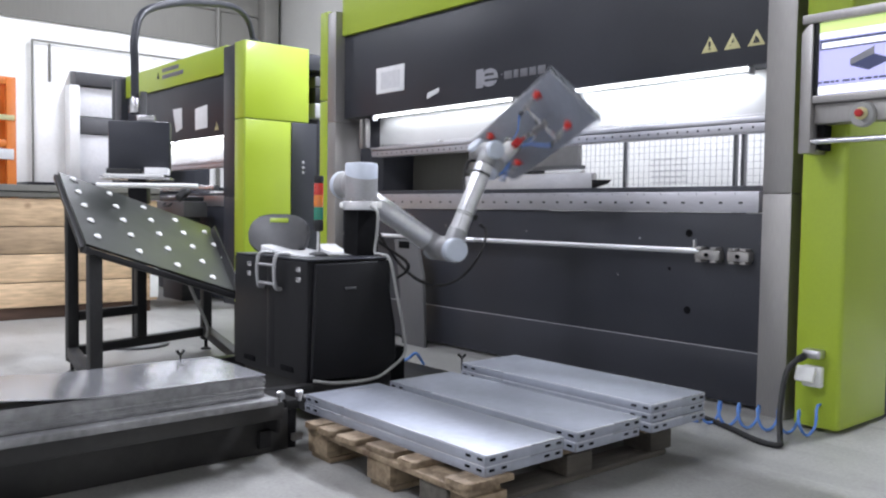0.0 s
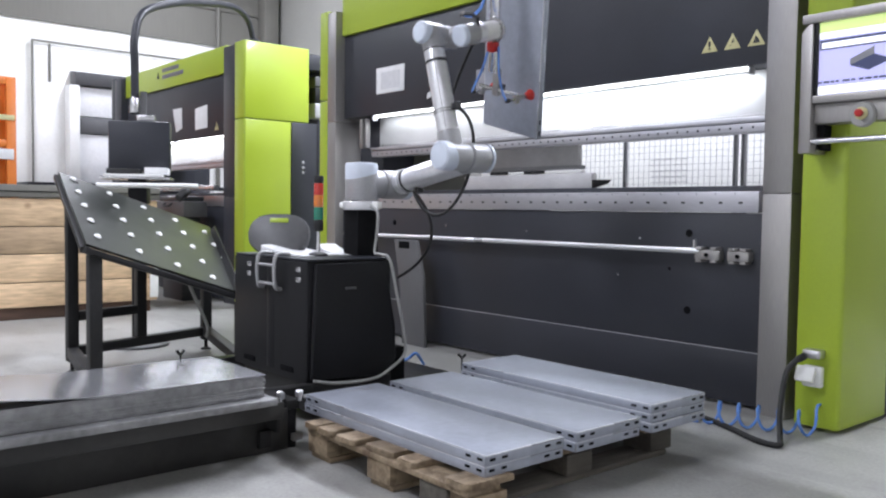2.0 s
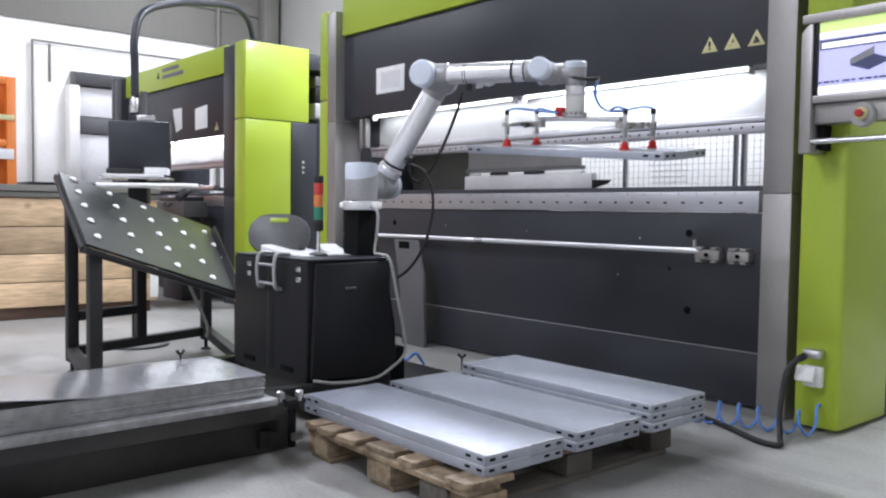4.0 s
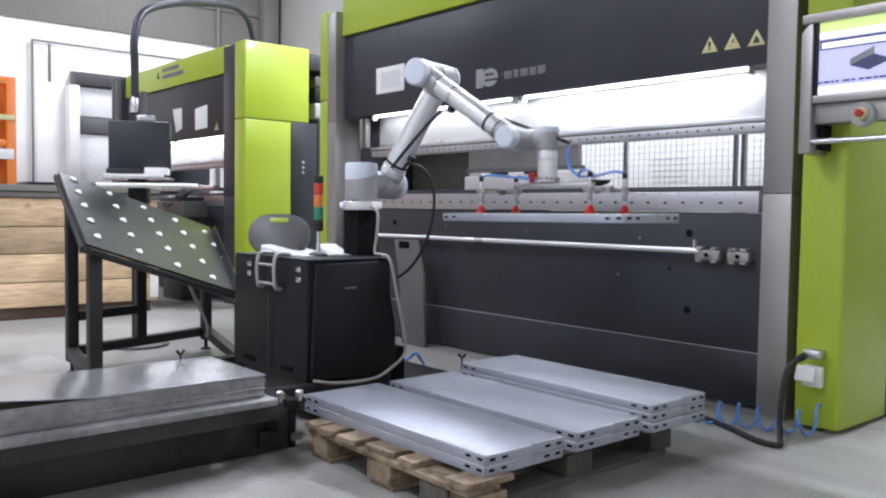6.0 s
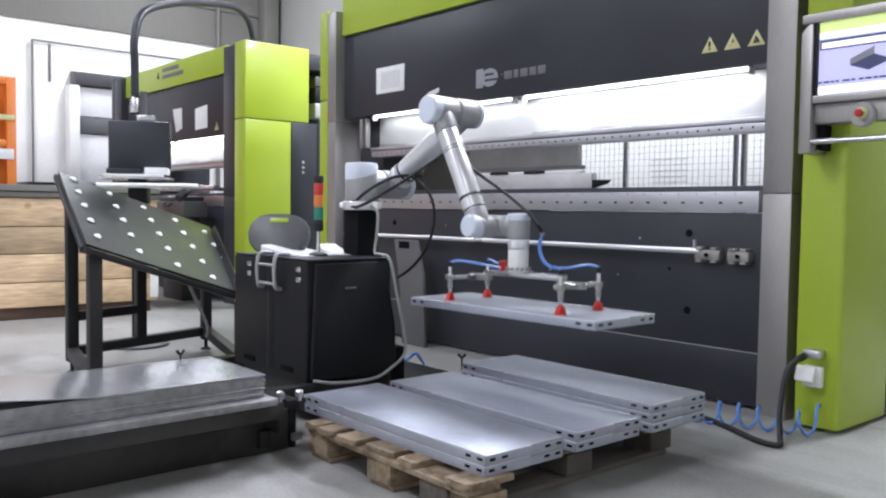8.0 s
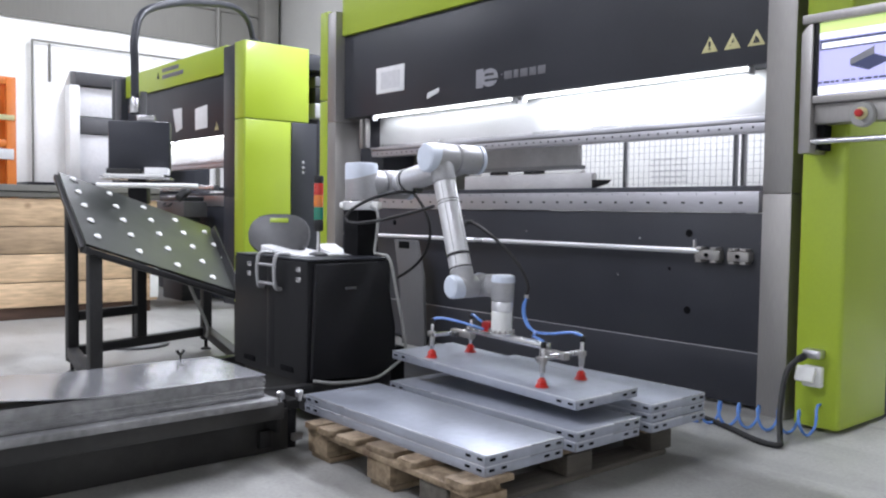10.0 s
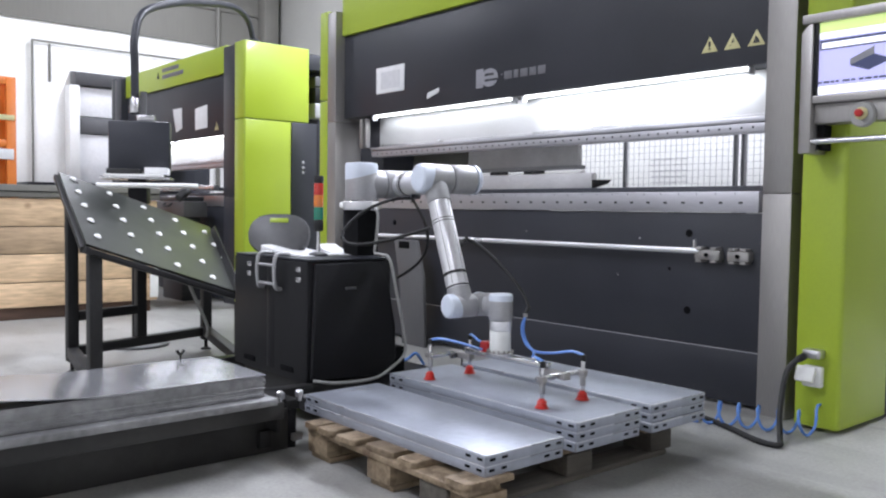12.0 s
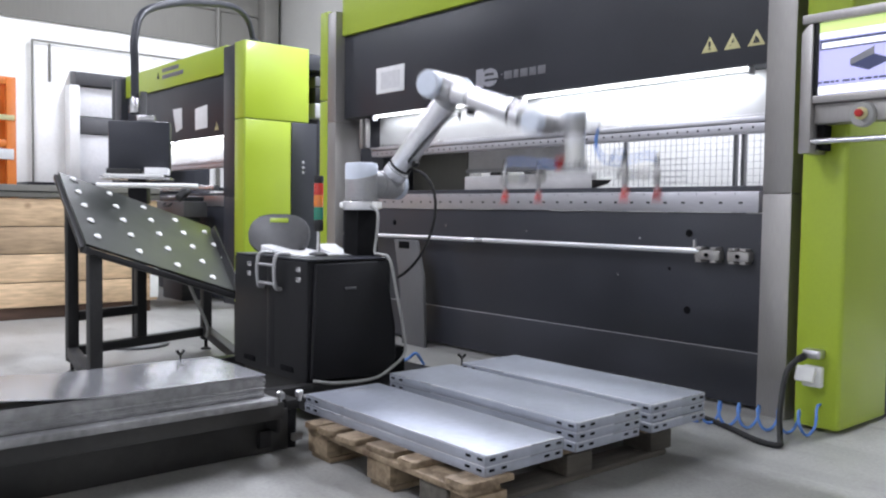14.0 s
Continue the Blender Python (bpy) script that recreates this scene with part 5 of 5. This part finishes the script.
    part("wrist_cap", bm, "robot_cap", fo, "pale blue joint cap")
    links["forearm"] = fo
    # wrists
    w1 = part("first_wrist", along("y", -0.058, 0.045, 0.047, 0.010), "robot_grey", r)
    part("wrist_neck", along("z", -0.045, 0.062, 0.046, 0.008), "robot_grey", w1)
    part("wrist_cap", lathe([(0.022, -0.016), (0.042, -0.0145), (0.0475, -0.009), (0.0485, 0.0), (0.0485, 0.01)], pose(0, 0, -0.0455), 32), "robot_cap", w1, "pale blue joint cap")
    links["first_wrist"] = w1
    w2 = part("second_wrist", along("z", -0.038, 0.052, 0.0475, 0.006), "robot_grey", r)
    part("wrist_neck", along("y", 0.0, 0.053, 0.0465, 0.004), "robot_grey", w2)
    part("wrist_cap", lathe([(0.020, -0.018), (0.042, -0.0165), (0.048, -0.011), (0.0492, 0.0), (0.0492, 0.012)], pose(0, 0, -0.0385), 32), "robot_cap", w2, "pale blue joint cap")
    links["second_wrist"] = w2
    w3 = part("third_wrist", along("z", -0.0395, 0.0, 0.0445, 0.003), "tube", r, "aluminium tool flange")
    part("flange_mark", box(-0.02, 0.02, -0.0452, -0.0440, -0.03, -0.022, 0), "slot", w3, smooth=False)
    links["third_wrist"] = w3
    # suction gripper, x along the beam, z towards the panel
    sx, sy = TOOL_SHIFT
    zr = TOOL_REACH
    g = part("gripper", box(-0.215 + sx, 0.225 + sx, -0.026 + sy, 0.026 + sy, 0.100, 0.122, 0.004), "aluminium", r, "suction gripper with aluminium beam and red cups")
    part("adapter", along("z", 0.001, 0.088, 0.043, 0.003), "white", g, "pale cylindrical adapter")
    part("adapter_plate", along("z", 0.0885, 0.0995, 0.057, 0.002), "aluminium", g)
    bolt = part("plate_bolt", along("z", 0.078, 0.088, 0.005, 0.001, (0.05, 0, 0), seg=10), "steel", g)
    for k in range(1, 14):
        share("plate_bolt", bolt, g, pose(0, 0, 0, 0, 0, k * 360 / 14))
    part("valve", box(-0.10, -0.055, -0.02, 0.02, 0.055, 0.099, 0.006), "stop_red", g, "small red valve")
    for s in (-1, 1):
        cx = sx + 0.30 * s
        part("cross_arm", along("y", -0.135, 0.118, 0.010, 0.002, (cx, 0, 0.135), seg=8), "aluminium", g)
        part("clamp_block", box(cx - 0.10 if s > 0 else cx - 0.03, cx + 0.03 if s > 0 else cx + 0.10, sy - 0.017, sy + 0.017, 0.123, 0.150, 0.002), "steel", g)
        part("clamp_knob", along("y", 0.02, 0.045, 0.013, 0.003, (cx - 0.02 * s, sy, 0.14), seg=8), "grey_plastic", g)
        for py in (-0.122, 0.106):
            px = cx + 0.02 * s
            part("cup_stem", along("z", 0.085, zr - 0.034, 0.008, 0.002, (px, py, 0), seg=12), "aluminium", g)
            part("stem_clamp", box(px - 0.022, px + 0.014, py - 0.012, py + 0.012, 0.124, 0.146, 0.002), "steel", g)
            part("stem_spring", along("z", 0.155, 0.185, 0.0115, 0.003, (px, py, 0), seg=14), "robot_grey", g)
            part("stem_nut", along("z", 0.148, 0.154, 0.014, 0.001, (px, py, 0), seg=6), "steel", g)
            part("stem_fitting", along("z", 0.066, 0.09, 0.011, 0.003, (px, py, 0), seg=12), "rubber", g)
            part("suction_cup", lathe([(0.009, -0.036), (0.011, -0.030), (0.017, -0.026), (0.019, -0.021), (0.014, -0.0185), (0.020, -0.013), (0.021, -0.010), (0.017, -0.008), (0.0265, -0.0025), (0.0265, -0.0005)], pose(px, py, zr), 20), "red", g, "red bellows suction cup")
            if s < 0:
                part("air_hose", tube([(px, py, 0.07), (px + 0.04, py * 0.8, 0.062), (px + 0.13, py * 0.45, 0.072), (-0.075, 0.03 * (1 if py > 0 else -1), 0.085)], 0.0055, seg=8, steps=6), "blue", g, "blue air hose")
            else:
                q = 0.004 if py > 0 else -0.004
                part("air_hose", tube([(px, py, 0.066), (px - 0.05, py * 0.9, 0.058), (px - 0.13, py * 0.5 - 0.03, 0.074), (0.135, -0.058 + q, 0.074), (0.092, -0.06 + q, 0.052), (0.068, -0.06 + q, 0.012), (0.066, -0.06 + q, -0.025), (0.078 + q, -0.06 + q, -0.058)], 0.0055, seg=8, steps=8), "blue", g, "blue air hose")
    part("hose_joint", along("z", -0.072, -0.056, 0.010, 0.002, (0.078, -0.06, 0), seg=10), "steel", g)
    links["gripper"] = g
    ORIGIN[r] = Vector((0, 0, 0))
    return r, links


# name, first link, its point, second link, its point, length, pieces
HOSES = (("elbow_hose", "upper_arm", (0.434, -0.072, 0.176), "forearm", (0.387, -0.101, 0.039), 1.0, 30),
         ("wrist_hose", "forearm", (0.28, 0.0, 0.118), "gripper", (0.078, -0.06, -0.07), 0.52, 16),
         ("foot_hose", "foot", (-0.047, 0.27, -0.343), "upper_arm", (0.44, -0.075, 0.19), 0.70, 20))
# the ways in which each hose leaves its first link and its second one, time by time, in the links' own spaces
HOSE_WAYS = {
    "elbow_hose": ((0.0, (-2.04, -1.46, -0.63), (-0.13, -0.32, -0.19)), (0.5, (-2.04, -1.46, -0.63), (-0.13, -0.32, -0.19)),
                   (1.5, (-0.46, -1.15, -0.34), (0.48, 0.65, 1.43)), (2.5, (-0.37, -1.23, 0.46), (-0.15, -0.02, 0.63)),
                   (3.0, (0.32, -0.89, 0.64), (0.58, -0.81, 0.84)), (5.5, (1.74, 0.69, 0.75), (-0.22, 0.52, -0.43)),
                   (6.5, (1.98, 1.02, -0.07), (0.26, -0.38, 0.33)), (8.0, (-0.32, 0.12, -0.71), (-0.05, -3.1, -0.66)),
                   (10.8, (-0.23, 0.06, -0.96), (0.15, -2.15, -1.22)), (12.5, (-0.23, 0.06, -0.96), (0.15, -2.15, -1.22)),
                   (13.4, (-0.32, 0.12, -0.71), (-0.05, -3.1, -0.66)), (14.0, (1.74, 0.69, 0.75), (-0.22, 0.52, -0.43))),
    "wrist_hose": ((5.5, (-0.74, 0.15, 0.51), (0.16, 0.63, 0.08)), (6.5, (-0.63, 0.03, 0.3), (-0.3, 0.1, -0.3)), (8.0, (-0.84, 0.41, 0.4), (0.21, 0.41, -0.18)), (10.8, (0.35, 0.0, -0.03), (0.09, -0.22, -0.33)), (12.8, (0.23, -0.05, 0.32), (0.24, -0.11, 0.06))),
    "foot_hose": ((0.0, (0.9, 0.0, 0.35), (-0.3, -0.5, 0.2)),),
}


def hose_ways(name, t):
    keys = HOSE_WAYS[name]
    if t <= keys[0][0] or len(keys) == 1:
        return keys[0][1:]
    for (t0, a0, b0), (t1, a1, b1) in zip(keys, keys[1:]):
        if t <= t1:
            w = (t - t0) / (t1 - t0)
            w = w * w * (3 - 2 * w)
            return Vector(a0).lerp(Vector(a1), w), Vector(b0).lerp(Vector(b1), w)
    return keys[-1][1:]


def hose_points(p, out_p, q, out_q, n):
    """A stiff hose that leaves both ends in given ways, sampled evenly."""
    pts = []
    for k in range(61):
        s = k / 60
        pts.append((2 * s ** 3 - 3 * s * s + 1) * p + (s ** 3 - 2 * s * s + s) * out_p + (3 * s * s - 2 * s ** 3) * q - (s ** 3 - s * s) * out_q)
    dist = [0.0]
    for a, b in zip(pts, pts[1:]):
        dist.append(dist[-1] + (b - a).length)
    out, j = [], 0
    for k in range(n + 1):
        want = dist[-1] * k / n
        while j < 59 and dist[j + 1] < want:
            j += 1
        out.append(pts[j].lerp(pts[j + 1], min(1, (want - dist[j]) / max(1e-9, dist[j + 1] - dist[j]))))
    return out


def robot_hoses(r):
    made = {}
    for name, *_, length, n in HOSES:
        half = length / n * 0.7
        bm = along("x", -half, half, 0.0075, 0.003, seg=10)
        pieces = [part(name + "_piece", bm, "rubber", r, "black rubber hose")]
        for _ in range(n - 1):
            pieces.append(tagged(share(name + "_piece", pieces[0], r, Matrix.Identity(4)), "black rubber hose"))
        made[name] = pieces
    return made


RELEASE = 10.85


def motions():
    frames = {t: arm_frames(t) for t in STEP_TIMES}
    order = ("shoulder", "upper_arm", "forearm", "first_wrist", "second_wrist", "third_wrist", "gripper")
    for k, name in enumerate(order):
        walk(ARM[name], [(t, frames[t][k]) for t in STEP_TIMES])
    # the panel hangs from the cups, then lies on the stack
    foot = Matrix.Translation(ROBOT_AT)
    grip = pose(TOOL_SHIFT[0], TOOL_SHIFT[1], TOOL_REACH + PANEL[2], 180, 0, 0)
    rows = [(t, foot @ frames[t][6] @ grip) for t in STEP_TIMES if t <= RELEASE]
    rest = pose(PANEL_X, STACKS[1][0], 0.1445 + 2 * (PANEL[2] + 0.0006))
    rows += [(t, rest) for t in (10.9, 12.0, 14.0)]
    walk(held_panel, rows)
    for name, a, pa, b, pb, length, n in HOSES:
        runs = {}
        for t in STEP_TIMES:
            at = {key: frames[t][i] for i, key in enumerate(order)}
            at["foot"] = Matrix.Identity(4)
            oa, ob = hose_ways(name, t)
            runs[t] = hose_points(at[a] @ Vector(pa), at[a].to_3x3() @ Vector(oa), at[b] @ Vector(pb), at[b].to_3x3() @ Vector(ob), n)
        for k, piece in enumerate(HOSE_PIECES[name]):
            walk(piece, [(t, Matrix.Translation((runs[t][k] + runs[t][k + 1]) / 2) @ (runs[t][k + 1] - runs[t][k]).to_track_quat("X", "Z").to_matrix().to_4x4()) for t in STEP_TIMES])


hall()
hall_lights()
west_end()
wire_fence()
main_brake()
control_panel()
tools_in_opening()
second_brake()
brake_tool_box()
timber_crate()
tilted_table()
monitor_stand()
sheet_stack()
held_panel = pallet_and_panels()
robot_stand()
hoses()
robot, ARM = robot_arm()
HOSE_PIECES = robot_hoses(robot)
motions()
